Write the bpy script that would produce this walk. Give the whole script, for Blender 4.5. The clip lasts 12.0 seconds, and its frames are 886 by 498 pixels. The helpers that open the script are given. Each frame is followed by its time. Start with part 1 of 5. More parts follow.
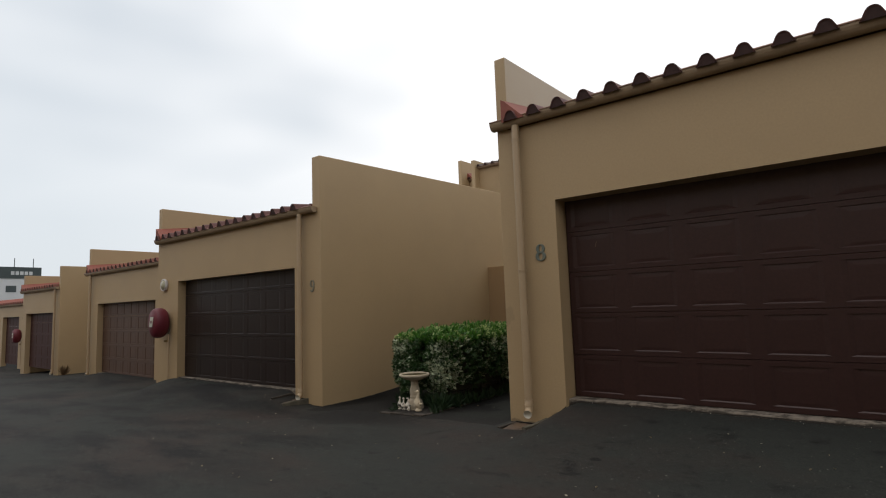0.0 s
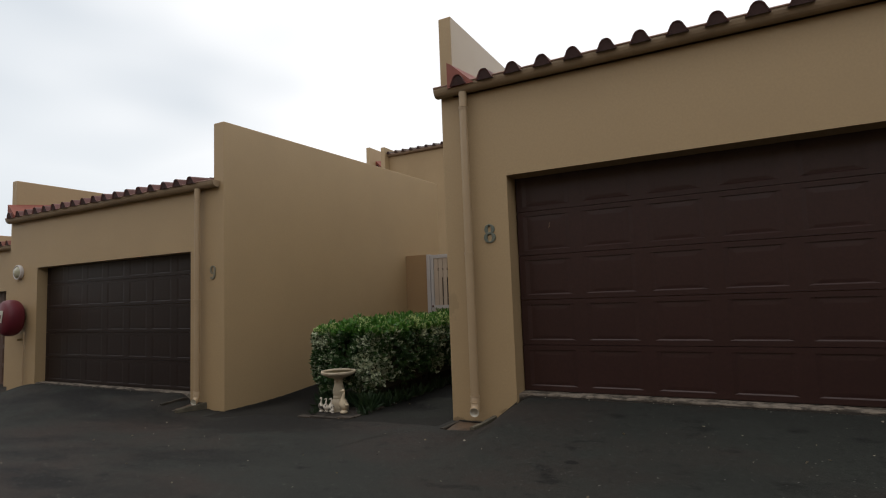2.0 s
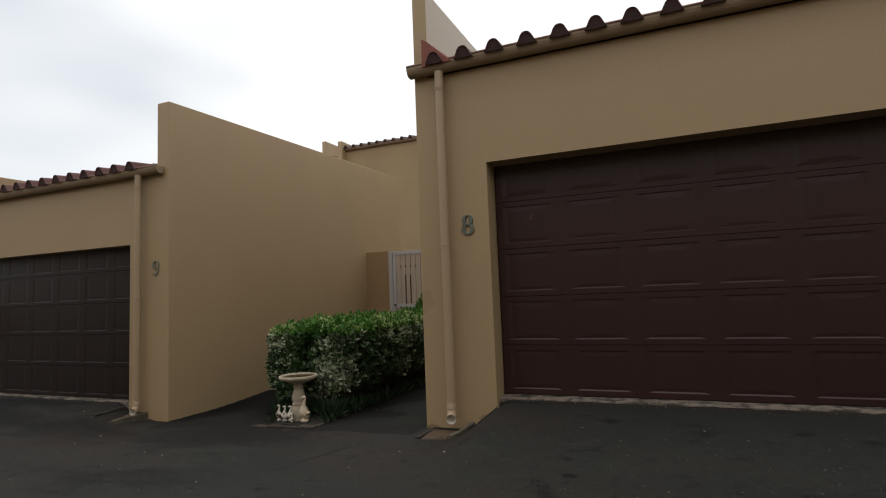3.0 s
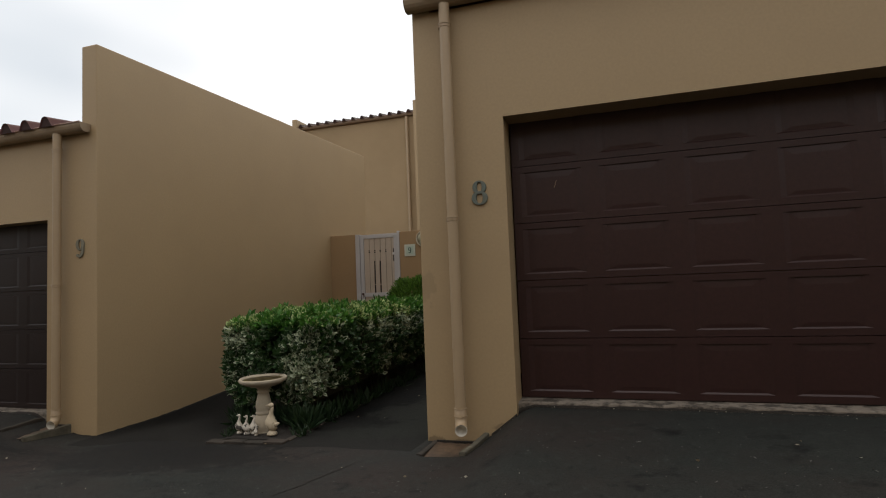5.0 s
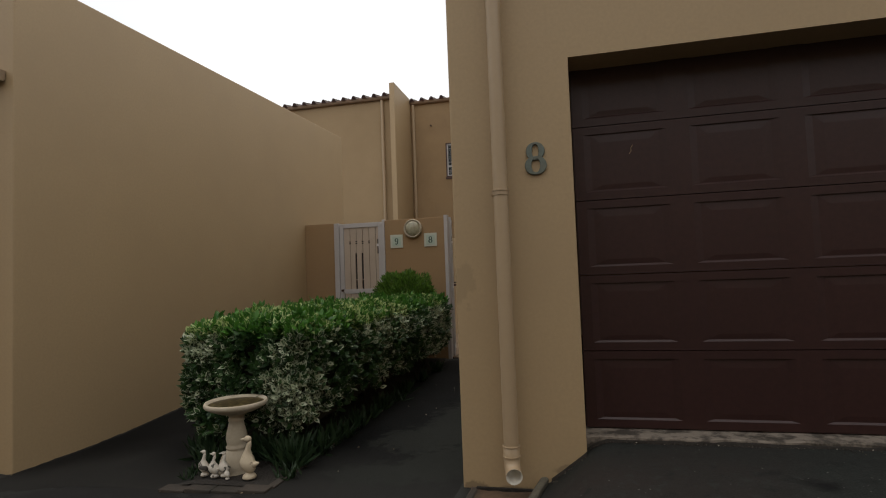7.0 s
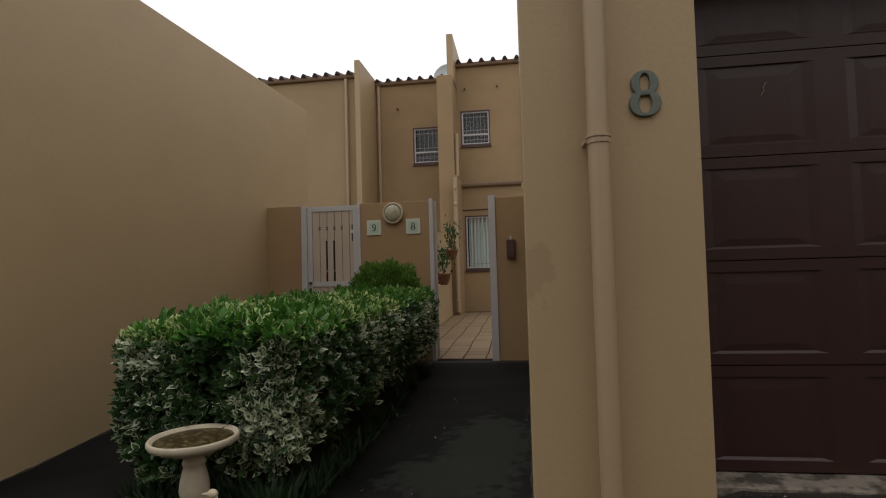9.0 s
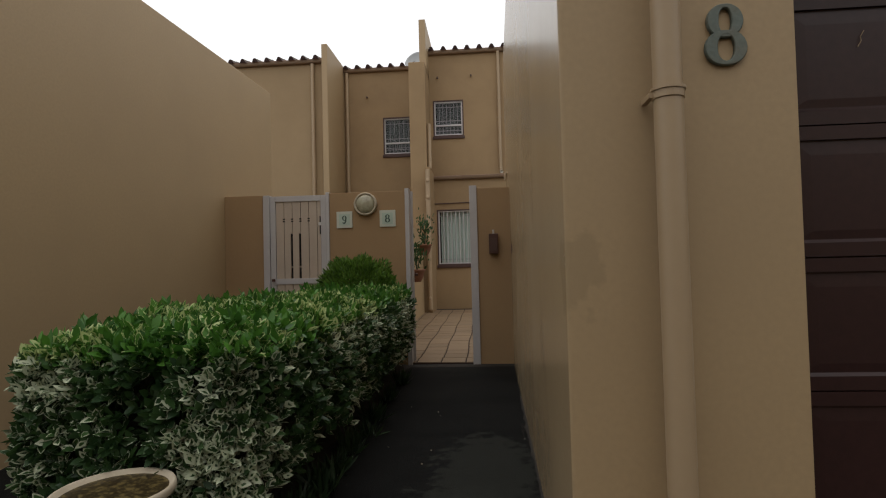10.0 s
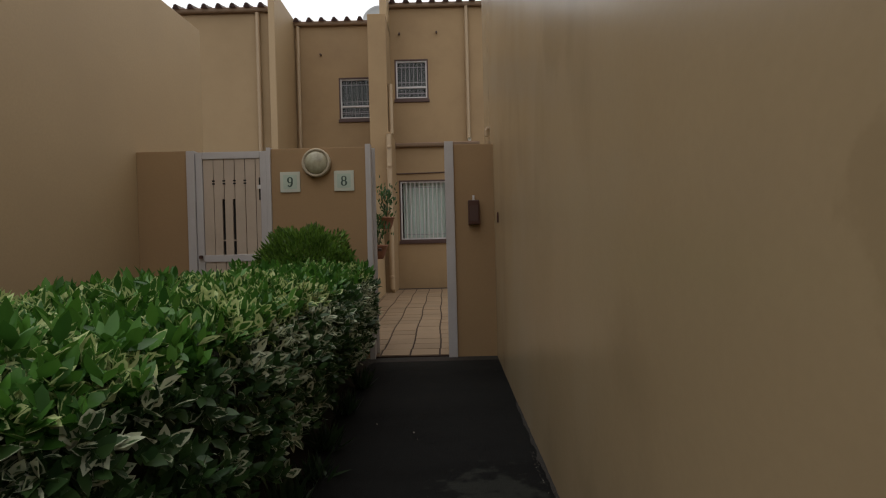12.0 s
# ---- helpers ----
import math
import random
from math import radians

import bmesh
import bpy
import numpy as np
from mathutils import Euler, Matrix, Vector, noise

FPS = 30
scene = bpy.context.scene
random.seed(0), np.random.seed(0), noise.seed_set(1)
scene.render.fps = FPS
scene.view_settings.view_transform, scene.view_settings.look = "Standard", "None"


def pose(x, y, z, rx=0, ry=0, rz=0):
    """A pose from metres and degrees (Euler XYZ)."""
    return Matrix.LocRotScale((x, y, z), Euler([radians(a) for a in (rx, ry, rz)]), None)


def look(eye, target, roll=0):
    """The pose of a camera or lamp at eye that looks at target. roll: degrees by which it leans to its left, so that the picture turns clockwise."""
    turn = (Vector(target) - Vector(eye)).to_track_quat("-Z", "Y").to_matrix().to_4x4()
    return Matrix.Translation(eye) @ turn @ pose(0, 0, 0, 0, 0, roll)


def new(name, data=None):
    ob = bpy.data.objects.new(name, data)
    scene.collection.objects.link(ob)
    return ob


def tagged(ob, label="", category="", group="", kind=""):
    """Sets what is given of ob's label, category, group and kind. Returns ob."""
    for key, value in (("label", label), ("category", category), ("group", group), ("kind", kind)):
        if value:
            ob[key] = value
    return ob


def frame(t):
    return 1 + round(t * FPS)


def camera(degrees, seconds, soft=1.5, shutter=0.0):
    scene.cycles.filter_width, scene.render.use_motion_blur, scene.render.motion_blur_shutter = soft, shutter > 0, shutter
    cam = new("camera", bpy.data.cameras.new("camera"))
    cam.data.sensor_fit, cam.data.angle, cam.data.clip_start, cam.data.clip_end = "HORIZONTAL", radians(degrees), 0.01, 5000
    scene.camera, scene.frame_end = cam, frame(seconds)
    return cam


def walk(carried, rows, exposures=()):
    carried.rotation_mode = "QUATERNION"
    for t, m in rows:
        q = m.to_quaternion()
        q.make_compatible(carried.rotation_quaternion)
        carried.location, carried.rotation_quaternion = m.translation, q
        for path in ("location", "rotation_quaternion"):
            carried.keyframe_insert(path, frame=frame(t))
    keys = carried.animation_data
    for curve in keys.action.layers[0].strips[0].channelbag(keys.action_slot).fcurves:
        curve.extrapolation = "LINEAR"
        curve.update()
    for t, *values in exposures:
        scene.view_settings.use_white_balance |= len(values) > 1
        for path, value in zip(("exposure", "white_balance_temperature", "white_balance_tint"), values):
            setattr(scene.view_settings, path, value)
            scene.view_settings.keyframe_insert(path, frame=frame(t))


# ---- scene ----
cam = camera(78.9, 12.0, 1.12)
PATH = [
    (0, (-0.373, 0.600, 1.358), (-1.605, 2.162, 1.563), -2.04),
    (0.5, (-0.554, 0.678, 1.327), (-1.684, 2.316, 1.521), -2.10),
    (1, (-0.768, 0.758, 1.315), (-1.830, 2.443, 1.500), -2.15),
    (1.5, (-0.981, 0.839, 1.308), (-1.985, 2.561, 1.477), -2.23),
    (2, (-1.171, 0.950, 1.289), (-2.086, 2.720, 1.461), -2.14),
    (2.5, (-1.350, 1.096, 1.269), (-2.174, 2.911, 1.437), -2.23),
    (3, (-1.550, 1.270, 1.268), (-2.311, 3.113, 1.432), -2.26),
    (5, (-2.318, 1.996, 1.223), (-2.908, 3.903, 1.347), -2.34),
    (5.5, (-2.508, 2.206, 1.212), (-3.079, 4.120, 1.318), -2.20),
    (6, (-2.705, 2.412, 1.228), (-3.243, 4.335, 1.330), -2.13),
    (6.5, (-2.888, 2.648, 1.233), (-3.382, 4.584, 1.336), -2.06),
    (7, (-3.083, 2.874, 1.235), (-3.539, 4.819, 1.338), -2.11),
    (7.2, (-3.174, 2.954, 1.228), (-3.618, 4.901, 1.337), -2.14),
    (8.8, (-3.715, 3.640, 1.212), (-4.009, 5.616, 1.295), -1.47),
    (9, (-3.777, 3.751, 1.205), (-4.055, 5.730, 1.283), -1.60),
    (9.5, (-3.913, 3.997, 1.208), (-4.133, 5.984, 1.274), -1.46),
    (10, (-3.999, 4.321, 1.219), (-4.153, 6.314, 1.277), -1.44),
    (10.5, (-4.071, 4.625, 1.197), (-4.190, 6.621, 1.238), -1.52),
    (11, (-4.145, 4.894, 1.197), (-4.232, 6.892, 1.207), -1.53),
    (11.5, (-4.193, 5.180, 1.193), (-4.224, 7.180, 1.181), -1.45),
    (12, (-4.215, 5.531, 1.173), (-4.216, 7.531, 1.144), -1.41),
]
walk(cam, [(t, look(eye, target, roll)) for t, eye, target, roll in PATH])

# ---- light ----
SUN_UP, SUN_ROUND = 81.0, 253.0
world = bpy.data.worlds.new("overcast_sky")
scene.world = world
world.use_nodes = True
wn, wl = world.node_tree.nodes, world.node_tree.links
wn.clear()
w_out = wn.new("ShaderNodeOutputWorld")
w_bg = wn.new("ShaderNodeBackground")
w_sky = wn.new("ShaderNodeTexSky")
w_sky.sky_type = "NISHITA"
w_sky.sun_disc = False
w_sky.sun_elevation, w_sky.sun_rotation = radians(SUN_UP), radians(SUN_ROUND)
w_sky.dust_density = 4.0
w_gain = wn.new("ShaderNodeVectorMath")
w_gain.operation = "SCALE"
w_gain.inputs["Scale"].default_value = 0.10
w_tc = wn.new("ShaderNodeTexCoord")
w_map = wn.new("ShaderNodeMapping")
w_map.inputs["Scale"].default_value = (1.0, 1.0, 2.2)
w_map.inputs["Location"].default_value = (0.35, 0.2, 0.1)
w_noise = wn.new("ShaderNodeTexNoise")
w_noise.inputs["Scale"].default_value = 1.15
w_noise.inputs["Detail"].default_value = 3.0
w_noise.inputs["Roughness"].default_value = 0.5
w_ramp = wn.new("ShaderNodeValToRGB")
w_ramp.color_ramp.elements[0].position, w_ramp.color_ramp.elements[0].color = 0.27, (0.67, 0.73, 0.79, 1)
w_ramp.color_ramp.elements[1].position, w_ramp.color_ramp.elements[1].color = 0.45, (1.16, 1.16, 1.16, 1)
w_mix = wn.new("ShaderNodeMix")
w_mix.data_type = "RGBA"
w_mix.inputs["Factor"].default_value = 0.9
wl.new(w_tc.outputs["Generated"], w_map.inputs["Vector"])
wl.new(w_map.outputs["Vector"], w_noise.inputs["Vector"])
wl.new(w_noise.outputs["Fac"], w_ramp.inputs["Fac"])
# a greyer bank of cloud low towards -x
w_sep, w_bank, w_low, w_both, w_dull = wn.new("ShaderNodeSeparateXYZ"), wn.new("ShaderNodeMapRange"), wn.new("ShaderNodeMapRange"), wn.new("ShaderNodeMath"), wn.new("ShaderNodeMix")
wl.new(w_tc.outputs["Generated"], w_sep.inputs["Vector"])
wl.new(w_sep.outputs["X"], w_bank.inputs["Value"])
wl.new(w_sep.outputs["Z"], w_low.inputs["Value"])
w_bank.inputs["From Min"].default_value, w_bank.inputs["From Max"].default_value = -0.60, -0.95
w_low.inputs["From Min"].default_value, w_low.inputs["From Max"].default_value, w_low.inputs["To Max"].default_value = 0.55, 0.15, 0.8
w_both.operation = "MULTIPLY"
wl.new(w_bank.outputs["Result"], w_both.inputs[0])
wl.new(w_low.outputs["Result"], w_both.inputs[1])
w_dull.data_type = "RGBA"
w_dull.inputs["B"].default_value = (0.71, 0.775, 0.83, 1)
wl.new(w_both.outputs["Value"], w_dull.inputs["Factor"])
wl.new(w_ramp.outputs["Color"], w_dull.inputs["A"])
wl.new(w_sky.outputs["Color"], w_gain.inputs[0])
wl.new(w_gain.outputs["Vector"], w_mix.inputs["A"])
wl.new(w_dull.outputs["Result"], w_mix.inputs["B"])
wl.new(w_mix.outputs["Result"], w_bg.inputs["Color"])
w_bg.inputs["Strength"].default_value = 1.0
wl.new(w_bg.outputs["Background"], w_out.inputs["Surface"])

sun_data = bpy.data.lights.new("sun", "SUN")
sun_data.energy, sun_data.angle, sun_data.color = 0.55, radians(50), (1.0, 0.96, 0.9)
sun = new("sun", sun_data)
sun.matrix_world = look((-8, 4.5, 34), (-3, 6, 0))


# ---- materials ----
def material(name, colour, rough=0.8, metal=0.0, spread=0.12, grain=60.0, bump=0.2, depth=0.002, blotch=0.6, tint=None, blotch_amount=0.5, each=0.0, spec=0.5, edge=(0.42, 0.72)):
    """A surface with fine grain, broad blotches and relief; each: how far alike pieces differ; edge: how sharply the blotches end."""
    m = bpy.data.materials.new(name)
    m.use_nodes = True
    n, l = m.node_tree.nodes, m.node_tree.links
    b = n["Principled BSDF"]
    b.inputs["Roughness"].default_value, b.inputs["Metallic"].default_value = rough, metal
    b.inputs["Specular IOR Level"].default_value = spec
    tc = n.new("ShaderNodeTexCoord")
    fine, broad = n.new("ShaderNodeTexNoise"), n.new("ShaderNodeTexNoise")
    geo = n.new("ShaderNodeNewGeometry")
    fine.inputs["Scale"].default_value, fine.inputs["Detail"].default_value = grain, 3
    broad.inputs["Scale"].default_value, broad.inputs["Detail"].default_value = blotch, 5
    broad.inputs["Roughness"].default_value = 0.62
    l.new(geo.outputs["Position"], fine.inputs["Vector"])
    l.new(geo.outputs["Position"], broad.inputs["Vector"])
    mix = n.new("ShaderNodeMix")
    mix.data_type = "RGBA"
    mix.inputs["A"].default_value = (*[c * (1 - spread) for c in colour], 1)
    mix.inputs["B"].default_value = (*[min(1, c * (1 + spread)) for c in colour], 1)
    l.new(fine.outputs["Fac"], mix.inputs["Factor"])
    ramp = n.new("ShaderNodeMapRange")
    ramp.inputs["From Min"].default_value, ramp.inputs["From Max"].default_value = edge
    ramp.inputs["To Max"].default_value = blotch_amount
    l.new(broad.outputs["Fac"], ramp.inputs["Value"])
    mix2 = n.new("ShaderNodeMix")
    mix2.data_type = "RGBA"
    other = tint or [c * 0.8 for c in colour]
    mix2.inputs["B"].default_value = (*other, 1)
    l.new(ramp.outputs["Result"], mix2.inputs["Factor"])
    l.new(mix.outputs["Result"], mix2.inputs["A"])
    last = mix2.outputs["Result"]
    if each:
        info = n.new("ShaderNodeObjectInfo")
        shade = n.new("ShaderNodeMapRange")
        shade.inputs["To Min"].default_value, shade.inputs["To Max"].default_value = 1 - each, 1 + each
        l.new(info.outputs["Random"], shade.inputs["Value"])
        gain = n.new("ShaderNodeVectorMath")
        gain.operation = "SCALE"
        l.new(last, gain.inputs[0])
        l.new(shade.outputs["Result"], gain.inputs["Scale"])
        last = gain.outputs["Vector"]
    l.new(last, b.inputs["Base Color"])
    bp = n.new("ShaderNodeBump")
    bp.inputs["Strength"].default_value, bp.inputs["Distance"].default_value = bump, depth
    l.new(fine.outputs["Fac"], bp.inputs["Height"])
    l.new(bp.outputs["Normal"], b.inputs["Normal"])
    return m


M_WALL = material("tan_wall_paint", (0.400, 0.283, 0.154), 0.58, spread=0.10, grain=48, bump=0.08, depth=0.003, blotch=0.8, tint=(0.366, 0.258, 0.142), blotch_amount=0.75)


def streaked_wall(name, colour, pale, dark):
    """Old gloss paint: grey patches painted in for sheen, damp drips that run down, fine orange-peel."""
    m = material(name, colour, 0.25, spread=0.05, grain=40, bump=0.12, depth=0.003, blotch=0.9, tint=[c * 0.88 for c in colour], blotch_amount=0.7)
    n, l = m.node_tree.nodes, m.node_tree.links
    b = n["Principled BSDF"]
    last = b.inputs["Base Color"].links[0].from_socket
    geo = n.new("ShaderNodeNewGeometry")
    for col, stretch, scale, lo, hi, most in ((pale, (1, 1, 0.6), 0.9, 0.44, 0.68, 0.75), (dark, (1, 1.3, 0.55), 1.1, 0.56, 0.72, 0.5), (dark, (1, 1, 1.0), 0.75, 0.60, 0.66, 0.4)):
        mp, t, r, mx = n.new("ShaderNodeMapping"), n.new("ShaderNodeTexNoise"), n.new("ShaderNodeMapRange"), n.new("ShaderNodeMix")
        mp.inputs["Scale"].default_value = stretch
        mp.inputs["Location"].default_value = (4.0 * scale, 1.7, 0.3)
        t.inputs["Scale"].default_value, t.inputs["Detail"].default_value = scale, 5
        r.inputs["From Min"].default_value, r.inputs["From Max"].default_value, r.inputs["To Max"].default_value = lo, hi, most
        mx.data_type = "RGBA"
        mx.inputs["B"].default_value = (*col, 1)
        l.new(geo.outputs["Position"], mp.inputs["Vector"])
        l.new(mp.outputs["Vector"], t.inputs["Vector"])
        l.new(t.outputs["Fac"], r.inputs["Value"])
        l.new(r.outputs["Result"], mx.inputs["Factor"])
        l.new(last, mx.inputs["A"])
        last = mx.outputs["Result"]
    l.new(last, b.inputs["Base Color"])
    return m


def damp_patch(m, centre, radii, colour, amount):
    """An old damp stain with a ragged rim at one place on a wall."""
    n, l = m.node_tree.nodes, m.node_tree.links
    b = n["Principled BSDF"]
    last = b.inputs["Base Color"].links[0].from_socket
    geo, mp, far, t, ragged, r, mx = n.new("ShaderNodeNewGeometry"), n.new("ShaderNodeMapping"), n.new("ShaderNodeVectorMath"), n.new("ShaderNodeTexNoise"), n.new("ShaderNodeMath"), n.new("ShaderNodeMapRange"), n.new("ShaderNodeMix")
    mp.vector_type = "TEXTURE"
    mp.inputs["Location"].default_value, mp.inputs["Scale"].default_value = centre, radii
    far.operation, ragged.operation, mx.data_type = "LENGTH", "MULTIPLY_ADD", "RGBA"
    t.inputs["Scale"].default_value, t.inputs["Detail"].default_value = 12.0, 5
    ragged.inputs[1].default_value = 1.9
    r.inputs["From Min"].default_value, r.inputs["From Max"].default_value, r.inputs["To Max"].default_value = 2.05, 1.80, amount
    mx.inputs["B"].default_value = (*colour, 1)
    l.new(geo.outputs["Position"], mp.inputs["Vector"])
    l.new(mp.outputs["Vector"], far.inputs[0])
    l.new(geo.outputs["Position"], t.inputs["Vector"])
    l.new(t.outputs["Fac"], ragged.inputs[0])
    l.new(far.outputs["Value"], ragged.inputs[2])
    l.new(ragged.outputs["Value"], r.inputs["Value"])
    l.new(r.outputs["Result"], mx.inputs["Factor"])
    l.new(last, mx.inputs["A"])
    l.new(mx.outputs["Result"], b.inputs["Base Color"])


# greyer than M_WALL: the sky sheen on the alley face is put into the colour
M_WALL_SHEEN = streaked_wall("sheen_greyed_tan_wall_paint", (0.366, 0.268, 0.153), (0.385, 0.300, 0.187), (0.275, 0.200, 0.113))
for m in (M_WALL, M_WALL_SHEEN):
    damp_patch(m, (-3.72, 6.05, 1.18), (0.085, 0.11, 0.125), (0.285, 0.205, 0.112), 0.5)
# splashed dirt at the foot of the pillar, beside the drain channel
damp_patch(M_WALL, (-3.66, 6.0, -0.01), (0.08, 0.2, 0.05), (0.12, 0.085, 0.05), 0.6)
damp_patch(M_WALL, (-3.44, 6.0, -0.01), (0.20, 0.2, 0.035), (0.14, 0.10, 0.06), 0.6)
damp_patch(M_WALL, (-3.12, 6.0, 0.13), (0.14, 0.2, 0.03), (0.17, 0.12, 0.07), 0.6)
M_GATEWALL = material("ochre_wall_paint", (0.33, 0.21, 0.105), 0.8, spread=0.05, grain=50, bump=0.25, depth=0.003, blotch=0.9, tint=(0.28, 0.175, 0.09))
M_TRIM = material("tan_gloss_paint", (0.40, 0.29, 0.175), 0.45, spread=0.04, grain=30, bump=0.05, blotch=1.5, tint=(0.36, 0.25, 0.15))
def asphalt(name, base, brown, dark, pale, spec=0.3, front_tone=None, damp=None):
    """Asphalt: stone grain, brown dusting, dark damp patches with soft edges, pale specks, and a tone blended in at the
    front.
    """
    m = bpy.data.materials.new(name)
    m.use_nodes = True
    n, l = m.node_tree.nodes, m.node_tree.links
    b = n["Principled BSDF"]
    b.inputs["Roughness"].default_value = 0.8
    b.inputs["Specular IOR Level"].default_value = spec
    geo = n.new("ShaderNodeNewGeometry")

    def field(scale, lo, hi, detail=4, rough=0.6, stretch=(1, 1, 1), shift=0.0):
        mp = n.new("ShaderNodeMapping")
        mp.inputs["Scale"].default_value = stretch
        mp.inputs["Location"].default_value = (shift, shift * 0.7, 0)
        t, r = n.new("ShaderNodeTexNoise"), n.new("ShaderNodeMapRange")
        t.inputs["Scale"].default_value, t.inputs["Detail"].default_value, t.inputs["Roughness"].default_value = scale, detail, rough
        r.inputs["From Min"].default_value, r.inputs["From Max"].default_value = lo, hi
        l.new(geo.outputs["Position"], mp.inputs["Vector"])
        l.new(mp.outputs["Vector"], t.inputs["Vector"])
        l.new(t.outputs["Fac"], r.inputs["Value"])
        return r.outputs["Result"], t.outputs["Fac"]

    def over(under, colour, fac):
        mx = n.new("ShaderNodeMix")
        mx.data_type = "RGBA"
        mx.inputs["B"].default_value = (*colour, 1)
        if isinstance(under, tuple):
            mx.inputs["A"].default_value = (*under, 1)
        else:
            l.new(under, mx.inputs["A"])
        l.new(fac, mx.inputs["Factor"])
        return mx.outputs["Result"]

    grain, raw = field(150, 0.3, 0.75, 2)
    last = over(tuple(c * 0.45 for c in base), tuple(c * 1.75 for c in base), grain)
    last = over(last, brown, field(0.35, 0.45, 0.72, 5, 0.6, (1, 1.6, 1), 3.0)[0])
    streaks = field(0.7, 0.47, 0.60, 6, 0.65, (0.6, 1.8, 1), 11.0)[0]
    if damp:
        # the damp lies on the low side of the drive, between two places along x
        sep, side, both = n.new("ShaderNodeSeparateXYZ"), n.new("ShaderNodeMapRange"), n.new("ShaderNodeMath")
        l.new(geo.outputs["Position"], sep.inputs["Vector"])
        l.new(sep.outputs["X"], side.inputs["Value"])
        side.inputs["From Min"].default_value, side.inputs["From Max"].default_value, side.inputs["To Min"].default_value = damp[0], damp[1], 0.18
        both.operation = "MULTIPLY"
        l.new(streaks, both.inputs[0])
        l.new(side.outputs["Result"], both.inputs[1])
        streaks = both.outputs["Value"]
    last = over(last, dark, streaks)
    last = over(last, tuple(c * 0.7 for c in dark), field(3.2, 0.60, 0.72, 4, 0.6, (1, 1.5, 1), 5.0)[0])
    last = over(last, tuple(c * 1.5 for c in base), field(19, 0.56, 0.78, 3)[0])
    last = over(last, tuple(c * 0.5 for c in base), field(13, 0.60, 0.75, 3, 0.6, (1, 1, 1), 7.0)[0])
    last = over(last, pale, field(42, 0.75, 0.775, 1, 0.5)[0])
    if front_tone:
        # driveway grey blended in at the front, where the painted shade fades out
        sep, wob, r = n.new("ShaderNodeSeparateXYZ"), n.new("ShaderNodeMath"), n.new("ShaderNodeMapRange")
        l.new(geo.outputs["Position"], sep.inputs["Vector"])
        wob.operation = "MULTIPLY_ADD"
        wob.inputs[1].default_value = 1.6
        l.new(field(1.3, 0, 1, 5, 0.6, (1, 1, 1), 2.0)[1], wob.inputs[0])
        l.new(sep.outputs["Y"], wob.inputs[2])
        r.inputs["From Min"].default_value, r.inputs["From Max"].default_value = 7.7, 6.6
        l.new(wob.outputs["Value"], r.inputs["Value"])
        last = over(last, front_tone, r.outputs["Result"])
    l.new(last, b.inputs["Base Color"])
    bp = n.new("ShaderNodeBump")
    bp.inputs["Strength"].default_value, bp.inputs["Distance"].default_value = 0.6, 0.006
    l.new(raw, bp.inputs["Height"])
    l.new(bp.outputs["Normal"], b.inputs["Normal"])
    return m


M_ASPHALT = asphalt("dark_asphalt", (0.0198, 0.0216, 0.0187), (0.034, 0.0210, 0.0172), (0.0075, 0.0070, 0.0068), (0.11, 0.105, 0.095), 0.22, None, (-4.3, -5.6))
damp_patch(M_ASPHALT, (-6.0, 5.55, 0.0), (1.25, 0.42, 1.0), (0.0075, 0.0072, 0.0066), 0.75)
damp_patch(M_ASPHALT, (-2.20, 4.75, 0.1), (0.05, 0.035, 1.0), (0.004, 0.004, 0.004), 0.8)
# driveway asphalt with the shade between the walls put into its colour
M_PATH = asphalt("shade_darkened_asphalt", (0.0052, 0.0053, 0.0051), (0.0085, 0.0086, 0.0075), (0.0030, 0.0031, 0.0030), (0.03, 0.029, 0.026), 0.1, (0.0200, 0.0190, 0.0170))
# pale, dusty islands on the darkened path
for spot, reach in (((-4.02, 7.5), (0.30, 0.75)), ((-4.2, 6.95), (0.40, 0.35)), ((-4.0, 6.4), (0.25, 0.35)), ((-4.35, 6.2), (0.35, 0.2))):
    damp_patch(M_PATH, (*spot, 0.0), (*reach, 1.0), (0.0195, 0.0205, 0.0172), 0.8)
M_TILE = material("brown_roof_tile", (0.125, 0.048, 0.041), 0.7, spread=0.2, grain=40, bump=0.3, blotch=2.0, tint=(0.06, 0.03, 0.027), each=0.2)
M_GUTTER = material("dirty_tan_gutter_paint", (0.33, 0.24, 0.15), 0.5, spread=0.08, grain=30, bump=0.05, blotch=2.5, tint=(0.23, 0.16, 0.10), blotch_amount=0.8)
M_GUTTER_RIM = material("worn_pinkish_rim_paint", (0.36, 0.225, 0.165), 0.5, spread=0.15, grain=30, bump=0.05, blotch=4.0, tint=(0.22, 0.12, 0.085), blotch_amount=0.9)
M_HOUSE = material("weathered_ochre_wall_paint", (0.335, 0.223, 0.112), 0.75, spread=0.07, grain=40, bump=0.2, depth=0.003, blotch=0.7, tint=(0.265, 0.172, 0.086), blotch_amount=0.9)
M_HOUSE_PALE = material("faded_ochre_wall_paint", (0.35, 0.242, 0.128), 0.7, spread=0.07, grain=40, bump=0.15, depth=0.003, blotch=0.7, tint=(0.30, 0.205, 0.105), blotch_amount=0.9)
M_BARS = material("grey_lilac_bar_paint", (0.30, 0.28, 0.29), 0.5, spread=0.06, grain=25)
M_HOUSE_GUTTER = material("brown_house_gutter_paint", (0.27, 0.185, 0.12), 0.5, spread=0.1, grain=30, blotch=2.5, tint=(0.19, 0.13, 0.085))
M_DISH = material("grey_dish_paint", (0.33, 0.34, 0.34), 0.5, spread=0.08, grain=25)
